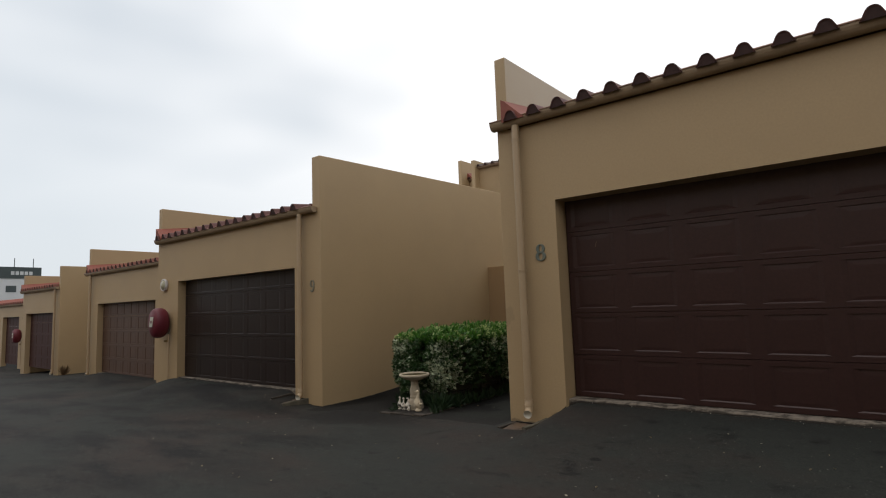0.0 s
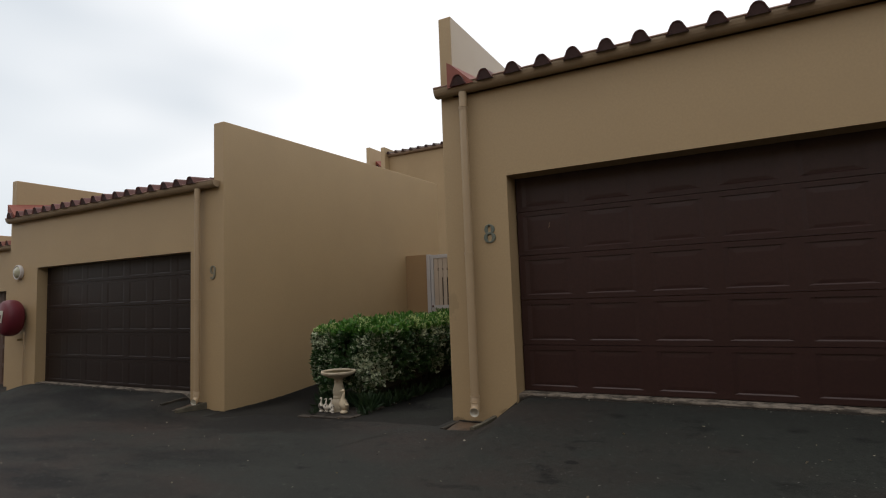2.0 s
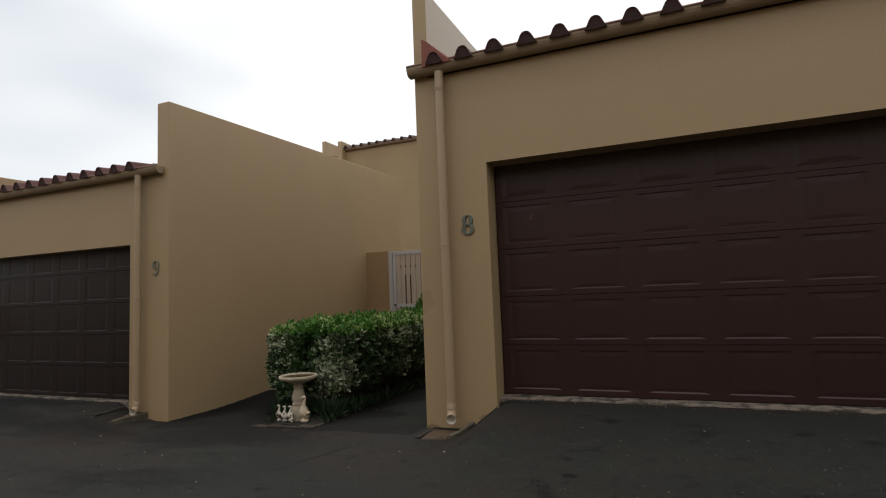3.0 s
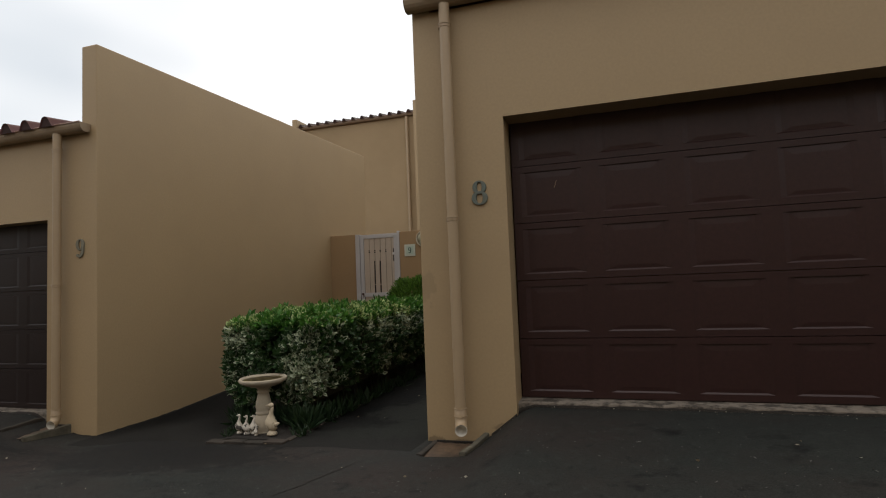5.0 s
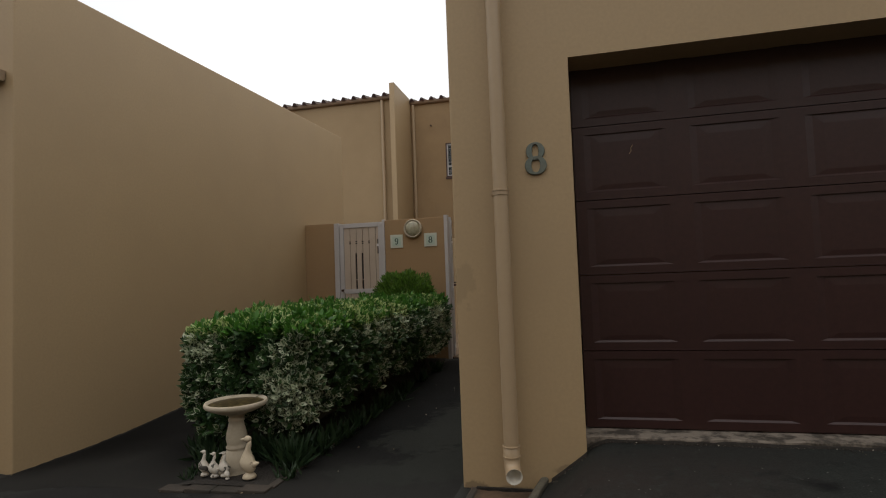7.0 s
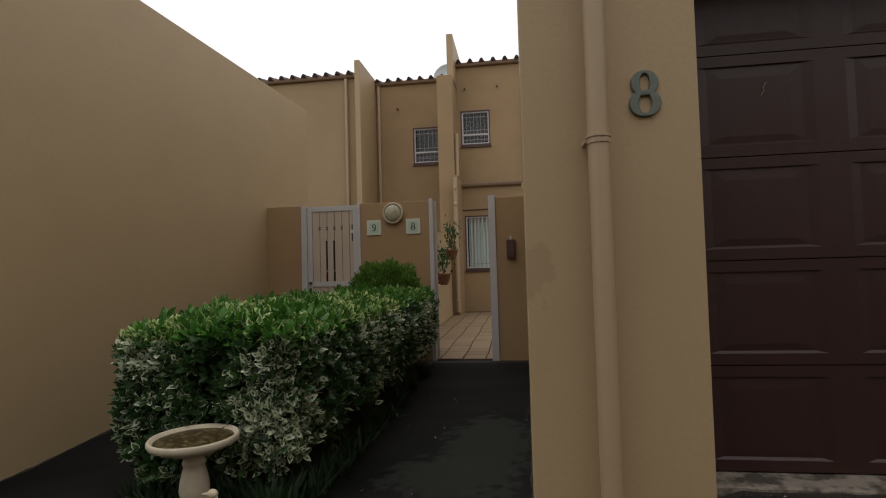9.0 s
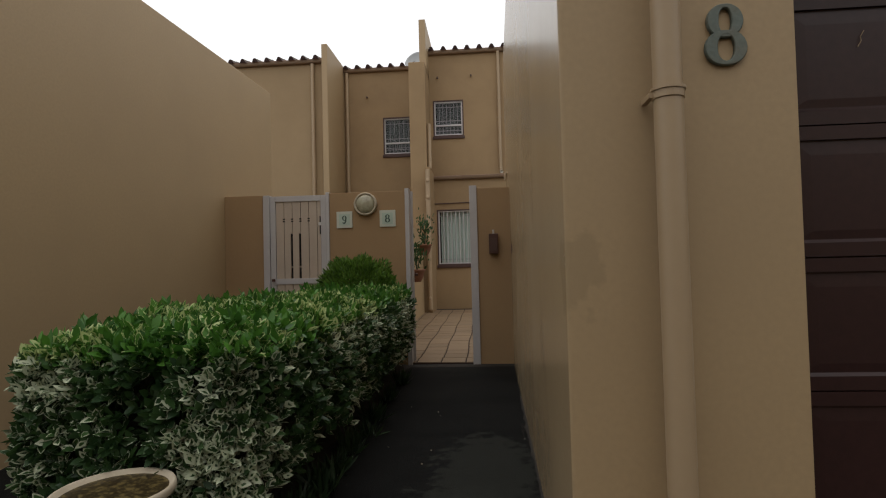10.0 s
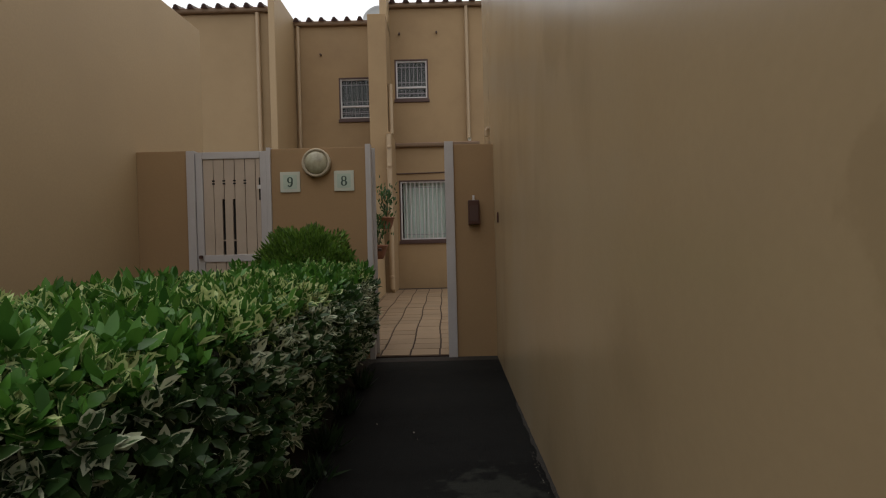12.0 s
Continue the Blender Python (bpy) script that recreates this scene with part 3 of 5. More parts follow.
def roof(name, x0, x1, y, z, depth, rise, pitch=0.3, courses=2, first=0.14, tile=None, mat=None, label="low-pitched roof of red-brown half-round clay tiles", fillet=True):
    """A lean-to roof that climbs away from the eaves at y: a deck, and cover tiles of which the first courses are single pieces."""
    slope = math.atan2(rise, depth)
    bm = bmesh.new()
    z -= 0.02
    yd = y + 0.12
    vs = [bm.verts.new(p) for p in ((x0, yd, z - 0.06), (x1, yd, z - 0.06), (x1, y + depth, z + rise - 0.06), (x0, y + depth, z + rise - 0.06),
                                    (x0, yd, z - 0.015), (x1, yd, z - 0.015), (x1, y + depth, z + rise - 0.015), (x0, y + depth, z + rise - 0.015))]
    for f in ((3, 2, 1, 0), (4, 5, 6, 7), (0, 1, 5, 4), (1, 2, 6, 5), (2, 3, 7, 6), (3, 0, 4, 7)):
        bm.faces.new([vs[k] for k in f])
    deck = structure(part(name, bm, mat or M_FLASH), label, "roof")
    if fillet:
        bm = bmesh.new()
        t = rise / depth
        ends = []
        for yy in (y - 0.02, y + depth):
            zz = z + (yy - y) * t
            ends.append([bm.verts.new(p) for p in ((x0 + 0.001, yy, zz), (x0 + 0.30, yy, zz + 0.01), (x0 + 0.05, yy, zz + 0.25), (x0 + 0.001, yy, zz + 0.28))])
        for k in range(4):
            bm.faces.new((ends[0][k], ends[0][(k + 1) % 4], ends[1][(k + 1) % 4], ends[1][k]))
        bm.faces.new(ends[0])
        bm.faces.new(list(reversed(ends[1])))
        bmesh.ops.recalc_face_normals(bm, faces=bm.faces)
        part("flashing_fillet", bm, mat or M_FLASH, deck, "painted mortar fillet")
    count = int((x1 - x0 - first) / pitch) + 1
    for k in range(count):
        x = x0 + first + k * pitch
        if x > x1 - 0.05:
            break
        for c in range(courses):
            d = -0.05 + 0.36 * c
            t = new("roof_tile", tile or TILE)
            t.parent = deck
            t.matrix_basis = Matrix.Translation((x + random.uniform(-0.006, 0.006), y + d, z + 0.008 + d * math.tan(slope) + 0.004 * c)) @ Matrix.Rotation(slope, 4, "X")
    # the courses above the eaves, out of the walk's sight, joined
    verts, faces = [], []
    src = tile or TILE
    turn = Matrix.Rotation(slope, 4, "X")
    base_v, base_f = [v.co.copy() for v in src.vertices], [tuple(p.vertices) for p in src.polygons]
    for k in range(count):
        x = x0 + first + k * pitch
        if x > x1 - 0.05:
            break
        for c in range(courses, int(depth / 0.36)):
            d = -0.05 + 0.36 * c
            m = Matrix.Translation((x + random.uniform(-0.006, 0.006), y + d, z + 0.008 + d * math.tan(slope) + 0.004 * courses)) @ turn
            at = len(verts)
            verts += [m @ v for v in base_v]
            faces += [tuple(i + at for i in f) for f in base_f]
    me = bpy.data.meshes.new("upper_tiles")
    me.from_pydata(verts, [], faces)
    me.materials.append(src.materials[0])
    ob = new("upper_tiles", me)
    ob.parent = deck
    tagged(ob, kind="stuff")
    return deck


def gutter(label, x0, x1, y, z, mat=M_GUTTER, rim=M_GUTTER_RIM):
    """A half-round gutter with a rolled rim and two stop ends."""
    ob = thing("gutter", label, "gutter", (x0, y, z), "eaves gutters")
    bm = bmesh.new()
    turns = [math.pi * k / 10 for k in range(11)]
    outer = [(-0.064 + 0.064 * (math.cos(u) if u > math.pi / 2 else max(0.0, math.cos(u)) ** 0.3), -0.094 * math.sin(u)) for u in turns]
    prof = outer + [(-0.064 - 0.058 * math.cos(u), -0.088 * math.sin(u)) for u in turns]
    a = [bm.verts.new((0, py, pz)) for py, pz in prof]
    b = [bm.verts.new((x1 - x0, py, pz)) for py, pz in prof]
    n = len(prof)
    for k in range(n):
        bm.faces.new((a[k], b[k], b[(k + 1) % n], a[(k + 1) % n]))
    bmesh.ops.recalc_face_normals(bm, faces=bm.faces)
    trough = part("trough", bm, mat, ob)
    part("rim", tube(bmesh.new(), [(0, -0.128, 0.0), (x1 - x0, -0.128, 0.0)], 0.009, 8), rim, trough, "worn pinkish rolled edge")
    for x in (-0.004, x1 - x0 - 0.004):
        bm = bmesh.new()
        f = [bm.verts.new((x, py, pz)) for py, pz in outer]
        g = [bm.verts.new((x + 0.008, py, pz)) for py, pz in outer]
        bm.faces.new(f)
        bm.faces.new(list(reversed(g)))
        for k in range(len(outer)):
            bm.faces.new((f[k], g[k], g[(k + 1) % len(outer)], f[(k + 1) % len(outer)]))
        bmesh.ops.recalc_face_normals(bm, faces=bm.faces)
        part("stop_end", bm, mat, ob)
    return ob


def downpipe(label, x, y, z_top, z_bot, joint, shoe=True, r=0.042, mat=M_TRIM):
    ob = thing("downpipe", label, "downpipe", (x, y, z_bot), "rainwater downpipes")
    bm = bmesh.new()
    tube(bm, [(0, 0, 0.1), (0, 0, z_top - z_bot)], r, 20, False)
    part("pipe", bm, mat, ob, smooth=True)
    for z in joint:
        bm = bmesh.new()
        lathe(bm, [(r + 0.001, -0.014), (r + 0.004, -0.012), (r + 0.004, 0.010), (r + 0.008, 0.011), (r + 0.008, 0.020), (r + 0.001, 0.022)], 16, (0, 0, z - z_bot), False)
        part("collar", bm, mat, ob)
        bm = bmesh.new()
        add_box(bm, -r - 0.014, -r + 0.002, -0.006, 0.080, z - z_bot - 0.008, z - z_bot + 0.008)
        part("bracket", bm, mat, ob)
    if shoe:
        bm = bmesh.new()
        lathe(bm, [(r + 0.001, 0.17), (r + 0.004, 0.168), (r + 0.004, 0.09)], 16, (0, 0, 0), False)
        rings = []
        for k, (dy, dz, lean) in enumerate(((0, 0.1, 0), (-0.008, 0.066, 28), (-0.035, 0.036, 60), (-0.075, 0.022, 82))):
            m = Matrix.Translation((0, dy, dz)) @ Matrix.Rotation(radians(-lean), 4, "X")
            for rr in ((r + 0.004, r - 0.001) if k == 3 else (r + 0.004,)):
                rings.append([bm.verts.new(m @ Vector((rr * math.cos(a), rr * math.sin(a), 0))) for a in (2 * math.pi * i / 16 for i in range(16))])
        m = Matrix.Translation((0, -0.035, 0.036)) @ Matrix.Rotation(radians(-60), 4, "X")
        rings.append([bm.verts.new(m @ Vector(((r - 0.002) * math.cos(a), (r - 0.002) * math.sin(a), 0))) for a in (2 * math.pi * i / 16 for i in range(16))])
        for a, b in zip(rings[:4], rings[1:4]):
            for i in range(16):
                bm.faces.new((a[i], a[(i + 1) % 16], b[(i + 1) % 16], b[i]))
        lip = bmesh.new()
        inner = [[lip.verts.new(v.co) for v in ring] for ring in rings[3:]]
        for a, b in zip(inner, inner[1:]):
            for i in range(16):
                lip.faces.new((a[i], a[(i + 1) % 16], b[(i + 1) % 16], b[i]))
        lip.faces.new(inner[-1])
        shoe_part = part("shoe", bm, mat, ob, smooth=True)
        shoe_part.rotation_euler = (0, 0, radians(14))
        part("spout_lip", lip, M_SHOE, shoe_part, "bleached pale pipe mouth", smooth=True)
        for z in (0.168, 0.112):
            part("shoe_ring", lathe(bmesh.new(), [(r + 0.003, -0.004), (r + 0.008, -0.003), (r + 0.008, 0.003), (r + 0.003, 0.004)], 18, (0, 0, z), False), M_TRIM, shoe_part)
    return ob


# garage 8
D8 = (-3.04, 1.80, 2.475)
front_wall("wall_garage_front_1", X8 + 0.15, 2.5, Y8, 0.24, -0.3, 3.46, D8)
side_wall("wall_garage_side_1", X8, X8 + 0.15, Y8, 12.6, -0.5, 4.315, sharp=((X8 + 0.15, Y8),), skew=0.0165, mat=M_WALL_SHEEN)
side_wall("wall_garage_side_2", 2.5, 2.66, Y8, 12.6, -0.3, 4.345)
structure(box("wall_garage_back_1", X8 + 0.15, 2.5, 12.3, 12.5, -0.3, 4.4, M_WALL), "plain tan plaster rear wall of garage", "wall")
roof("roof_garage_1", X8 + 0.15, 2.5, Y8 - 0.12, 3.475, 6.4, 0.95, courses=2, first=0.13)
gutter("tan painted metal gutter along the tiled eaves", X8 - 0.02, 2.5, Y8 - 0.003, 3.492)
downpipe("tan painted round downpipe on the garage pillar", -3.45, Y8 - 0.085, 3.40, 0.11, (1.70, 3.22))
garage_door("dark brown sectional garage door with raised panels, closed", D8[0] + 0.01, D8[1] - 0.01, 6.25, 0.305, 5, 8, 0.453, M_DOOR, 1.0)

scratch = tube(bmesh.new(), [(-2.705, 6.2525, 1.93), (-2.693, 6.2525, 1.95), (-2.695, 6.2525, 1.965), (-2.683, 6.2525, 1.985)], 0.0014, 5)
tagged(part("paint_scratch", scratch, M_TRIM), "thin pale scratch in the brown door paint", "scratch")

# garage 9
D9 = (-12.38, -8.165, 2.08)
front_wall("wall_garage_front_2", -13.2, X9 - 0.205, Y9, 0.22, -0.9, 3.02, D9)
side_wall("wall_garage_side_3", X9 - 0.205, X9, Y9, 12.9, -0.9, 3.94, sharp=((X9 - 0.205, Y9),), z_far=4.125)
side_wall("wall_garage_side_4", -13.36, -13.2, Y9, 12.9, -1.4, 3.82, sharp=((-13.2, Y9),))
structure(box("wall_garage_back_2", -13.2, X9 - 0.205, 12.6, 12.8, -0.9, 3.9, M_WALL), "plain tan plaster rear wall of garage", "wall")
roof("roof_garage_2", -13.2, X9 - 0.205, Y9 - 0.12, 3.07, 6.4, 0.8, courses=2, first=0.13)
gutter("tan painted metal gutter along the tiled eaves", -13.3, X9 - 0.085, Y9 - 0.003, 3.065)
downpipe("tan painted round downpipe beside the garage door", -7.915, Y9 - 0.085, 2.98, -0.10, (1.35, 2.8))
garage_door("dark brown sectional garage door with raised panels, closed", D9[0] + 0.01, D9[1] - 0.01, 6.48, 0.0, 5, 7, 0.44, M_DOOR_BLACK, 0.38)

# garage 10
Y10 = 7.5
D10 = (-20.4, -16.2, 1.78)
front_wall("wall_garage_front_3", -21.1, -13.36, Y10, 0.22, -1.4, 2.85, D10)
side_wall("wall_garage_side_5", -21.26, -21.1, Y10, 13.5, -1.4, 3.67)
roof("roof_garage_3", -21.1, -13.36, Y10 - 0.12, 2.85, 5.5, 0.5, courses=1, tile=TILE_RED)
gutter("tan painted metal gutter along the tiled eaves", -21.3, -13.36, Y10 - 0.003, 2.83)
downpipe("tan painted round downpipe beside the garage door", -20.85, Y10 - 0.085, 2.75, -0.55, (1.0,))
garage_door("faded brown sectional garage door with square panels", D10[0] + 0.01, D10[1] - 0.01, Y10 + 0.17, -0.44, 5, 8, 0.45, M_DOOR_PALE, 1.6)

# garages 11 and 12
Y11 = 7.50
D11 = (-28.1, -24.5, 1.58)
front_wall("wall_garage_front_4", -28.4, -24.16, Y11, 0.22, -1.6, 2.5, D11)
side_wall("wall_garage_side_6", -24.16, -24.0, Y11 - 0.01, 14.0, -1.6, 3.30)
side_wall("wall_garage_side_7", -28.6, -28.4, Y11, 14.0, -1.6, 3.2)
roof("roof_garage_4", -28.4, -24.16, Y11 - 0.12, 2.55, 5.5, 0.5, courses=1, tile=TILE_RED)
gutter("tan painted metal gutter along the tiled eaves", -28.6, -24.1, Y11 - 0.003, 2.53)
garage_door("dark brown sectional garage door on the lower row", D11[0] + 0.01, D11[1] - 0.01, Y11 + 0.17, -0.60, 5, 5, 0.45, M_DOOR_RED)

D12 = (-36.4, -33.5, 1.5)
front_wall("wall_garage_front_5", -40.0, -28.6, 8.57, 0.22, -1.6, 2.1, D12)
roof("roof_garage_5", -40.0, -28.6, 8.45, 2.15, 5.5, 0.6, courses=1, tile=TILE_RED)
gutter("tan painted metal gutter along the tiled eaves", -40.0, -28.6, 8.567, 2.13)
garage_door("dark brown sectional garage door on the lowest row", D12[0] + 0.01, D12[1] - 0.01, 8.74, -0.9, 5, 5, 0.48, M_DOOR_RED)
for n, (x, y, zt, zb) in enumerate(((-24.33, Y11, 2.45, -0.68),)):
    downpipe("tan painted round downpipe beside the garage door", x, y - 0.085, zt, zb, (0.9,))
# unseen plain walls added round the driveway; the opposite one dims the garage fronts
structure(box("wall_unseen_opposite", -45, 14, -7.2, -7.0, -1.5, 7.4, M_WALL), "unseen plain tan wall added across the driveway to block low sky", "wall")
structure(box("wall_unseen_end", 11.0, 11.2, -7.0, 12.0, -0.5, 4.5, M_WALL), "unseen plain tan wall added at the end of the driveway", "wall")


# ---- thresholds, channels, numbers ----
def rough_slab(name, x0, x1, y0, y1, z0, z1, mat, seed, step=0.08, amount=0.008, parent=None):
    """A slab whose top and front edge are worn and uneven."""
    bm = bmesh.new()
    n = max(2, int((x1 - x0) / step))
    rows = []
    for k in range(n + 1):
        x = x0 + (x1 - x0) * k / n
        w = noise.noise((x * 5, seed, 0)) * amount
        rows.append([bm.verts.new(p) for p in ((x, y0 + 2 * w, z0), (x, y0 + 2 * w, z1 + w - 0.006), (x, y0 + 0.012 + 2 * w, z1 + w), (x, y1, z1), (x, y1, z0))])
    for a, b in zip(rows, rows[1:]):
        for i in range(4):
            bm.faces.new((a[i], b[i], b[i + 1], a[i + 1]))
    for ring in (rows[0], list(reversed(rows[-1]))):
        bm.faces.new(ring)
    bmesh.ops.recalc_face_normals(bm, faces=bm.faces)
    return part(name, bm, mat, parent)


structure(rough_slab("threshold_1", D8[0] - 0.02, D8[1], 6.09, 6.30, 0.10, 0.300, M_CONCRETE, 1.0, 0.04, 0.013), "worn pale concrete threshold under the garage door", "threshold")
structure(rough_slab("threshold_2", D9[0], D9[1], 6.33, 6.52, -0.2, -0.005, M_CONCRETE, 2.0, 0.05, 0.012), "worn pale concrete threshold under the garage door", "threshold")
structure(rough_slab("threshold_3", D10[0], D10[1], Y10 + 0.04, Y10 + 0.25, -0.7, -0.45, M_CONCRETE, 3.0), "pale concrete threshold under the garage door", "threshold")


def splash_channel(x0, x1, y0, y1, z, seed):
    """A shallow concrete channel let into the asphalt: stained bed, two kerbs and a back kerb."""
    ob = thing("splash_channel", "brown stained concrete splash channel under the downpipe", "drain channel", (0, 0, 0), "splash channels")
    bm = bmesh.new()
    n = 8
    grid = []
    for j in range(n + 1):
        y = y0 + (y1 - y0) * j / n
        grid.append([bm.verts.new((x0 + (x1 - 0.03 - 0.10 * (1 - j / n) - x0) * i / n, y, z + 0.03 * j / n + 0.03 * abs(i / n - 0.5) ** 2 + 0.008 * noise.noise((i * 0.7, j * 0.7, seed)))) for i in range(n + 1)])
    for a, b in zip(grid, grid[1:]):
        for i in range(n):
            bm.faces.new((a[i], a[i + 1], b[i + 1], b[i]))
    part("bed", bm, M_CHANNEL, ob, smooth=True)
    for k, (x, lean) in enumerate(((x0, -0.02), (x1 - 0.05, -0.10))):
        bm = bmesh.new()
        rows = []
        for j in range(7):
            y = y0 + (y1 - y0) * j / 6
            xx = x + lean * (1 - j / 6)
            top = max(ground_z(xx + (0.06 if k else -0.03), y), z + 0.03 * j / 6) + (0.022 if k else 0.006) + 0.009 * noise.noise((j * 1.7, seed, k))
            w = 0.042 + 0.012 * noise.noise((j * 2, k, seed))
            rows.append([bm.verts.new(p) for p in ((xx, y, z - 0.15), (xx + w, y, z - 0.15), (xx + w, y, top - 0.006), (xx + w - 0.008, y, top), (xx + 0.008, y, top), (xx, y, top - 0.006))])
        for a, b in zip(rows, rows[1:]):
            for i in range(6):
                bm.faces.new((a[i], a[(i + 1) % 6], b[(i + 1) % 6], b[i]))
        bm.faces.new(rows[0])
        bm.faces.new(list(reversed(rows[-1])))
        bmesh.ops.recalc_face_normals(bm, faces=bm.faces)
        part("kerb", bm, M_KERB if k == 0 else M_KERB_PALE, ob)
    part("back_kerb", add_box(bmesh.new(), x0 + 0.03, x1 - 0.03, y1 - 0.02, y1, z - 0.1, z + 0.045, 0.006), M_SOIL, ob)
    return ob


M_KERB_PALE = material("damp_greenish_concrete", (0.115, 0.10, 0.07), 0.9, spread=0.3, grain=50, bump=0.6, depth=0.005, blotch=6.0, tint=(0.035, 0.03, 0.02), blotch_amount=0.9)
M_CHANNEL = material("rust_stained_concrete", (0.10, 0.062, 0.037), 0.55, spread=0.4, grain=35, bump=0.4, depth=0.004, blotch=6.0, tint=(0.018, 0.013, 0.009), blotch_amount=1.0)
splash_channel(-3.70, -3.25, 5.67, 6.015, -0.028, 5.0)
splash_channel(-8.25, -7.80, 5.90, 6.305, -0.15, 8.0)


def stroke(bm, points, widths, thick, closed, lift=0.0):
    """A flat cast bar of changing width along points in the xz plane, with chamfered edges; its face looks to -y."""
    n = len(points)
    rows = []
    for k in range(n):
        a, b = (points[k - 1], points[(k + 1) % n]) if closed else (points[max(k - 1, 0)], points[min(k + 1, n - 1)])
        dx, dz = b[0] - a[0], b[1] - a[1]
        ln = math.hypot(dx, dz)
        nx, nz = -dz / ln, dx / ln
        w, c = widths[k] / 2, min(0.003, widths[k] * 0.2)
        rows.append([bm.verts.new((points[k][0] + nx * o, -lift - y, points[k][1] + nz * o)) for o, y in ((w, 0.0), (w, thick - c), (w - c, thick), (c - w, thick), (-w, thick - c), (-w, 0.0))])
    for k in range(n if closed else n - 1):
        a, b = rows[k], rows[(k + 1) % n]
        for i in range(5):
            bm.faces.new((a[i], b[i], b[i + 1], a[i + 1]))
    if not closed:
        bm.faces.new(rows[0])
        bm.faces.new(list(reversed(rows[-1])))


def loop(bm, cx, cz, rx, rz, side, thin, thick, lift=0.0, sides=28):
    """A closed oval stroke, heavy at its sides and thin at head and foot."""
    turns = [2 * math.pi * k / sides for k in range(sides)]
    stroke(bm, [(cx + (rx - side / 2) * math.cos(u), cz + (rz - thin / 2) * math.sin(u)) for u in turns], [thin + (side - thin) * abs(math.cos(u)) ** 1.5 for u in turns], thick, True, lift)


def digit_mesh(text, high, thick, mat):
    """A roman 8 or 9 with heavy sides and thin joins."""
    bm = bmesh.new()
    h = high
    if text == "8":
        loop(bm, 0.0, 0.225 * h, 0.285 * h, 0.275 * h, 0.185 * h, 0.07 * h, thick)
        loop(bm, 0.0, -0.215 * h, 0.33 * h, 0.285 * h, 0.20 * h, 0.07 * h, thick, 0.0008)
    else:
        loop(bm, 0.0, 0.19 * h, 0.30 * h, 0.31 * h, 0.19 * h, 0.07 * h, thick)
        turns = [0.35 - 2.1 * k / 14 for k in range(15)]
        pts = [(-0.08 * h + 0.29 * h * math.cos(u), 0.04 * h + 0.50 * h * math.sin(u)) for u in turns]
        stroke(bm, pts, [h * (0.07 + 0.11 * math.sin(math.pi * min(1.0, (14 - k) / 13)) ** 0.8) for k in range(15)], thick, False, 0.0008)
        loop(bm, -0.17 * h, -0.385 * h, 0.085 * h, 0.08 * h, 0.08 * h, 0.075 * h, thick, 0.0016, 14)
    bmesh.ops.recalc_face_normals(bm, faces=bm.faces)
    me = bpy.data.meshes.new("digit")
    bm.normal_update()
    bm.to_mesh(me)
    bm.free()
    me.materials.append(mat)
    return me


def house_number(text, x, y, z, high, mat):
    ob = new("house_number", digit_mesh(text, high, 0.014, mat))
    ob.location = (x, y, z)
    return tagged(ob, f"verdigris metal house number {text} fixed to the wall", "house number")


house_number("8", -3.248, Y8 - 0.001, 1.90, 0.19, M_BRONZE)
house_number("9", -7.683, Y9 - 0.001, 1.744, 0.198, M_BRONZE_DULL)


def hose_reel(x, y, z):
    ob = thing("hose_reel", "fire hose reel under a red vinyl cover with white label", "hose reel", (x, y, z), "fire hose reels")
    bm = bmesh.new()
    rings, n = [], 20
    for k in range(9):
        d = k / 8
        r = 0.305 * math.sqrt(max(0.0, 1 - (abs(d - 0.42) / 0.62) ** 3))
        rings.append([bm.verts.new((r * 0.78 * math.cos(a) * (1 + 0.03 * noise.noise((3 * math.cos(a), 3 * math.sin(a), d))), -0.34 + 0.33 * d, r * (1.18 if math.sin(a) < 0 else 1.0) * math.sin(a))) for a in (2 * math.pi * i / n for i in range(n))])
    for a, b in zip(rings, rings[1:]):
        for i in range(n):
            bm.faces.new((a[i], b[i], b[(i + 1) % n], a[(i + 1) % n]))
    bm.faces.new(rings[0])
    bm.faces.new(list(reversed(rings[-1])))
    bmesh.ops.recalc_face_normals(bm, faces=bm.faces)
    part("cover", bm, M_RED, ob, smooth=True)
    bm = add_box(bmesh.new(), -0.07, 0.07, -0.352, -0.344, -0.11, 0.11)
    for v in bm.verts:
        v.co.x += 0.25 * v.co.z - 0.03
    label = part("label_patch", bm, M_PLATE, ob, "white label with a red mark")
    part("mark", add_box(bmesh.new(), -0.055, -0.005, -0.356, -0.352, -0.03, 0.03), M_RED, label)
    bm = tube(bmesh.new(), [(0.12, -0.04, -0.3), (0.12, -0.04, -1.45)], 0.014, 8)
    part("supply_pipe", bm, M_TRIM, ob)
    bm = tube(bmesh.new(), [(0.12, -0.04, -0.43), (0.05, -0.1, -0.43)], 0.022, 8)
    part("valve", bm, M_BRASS, ob)
    return ob


hose_reel(-12.83, Y9, 1.2)
hose_reel(-33.0, 8.57, 0.6)


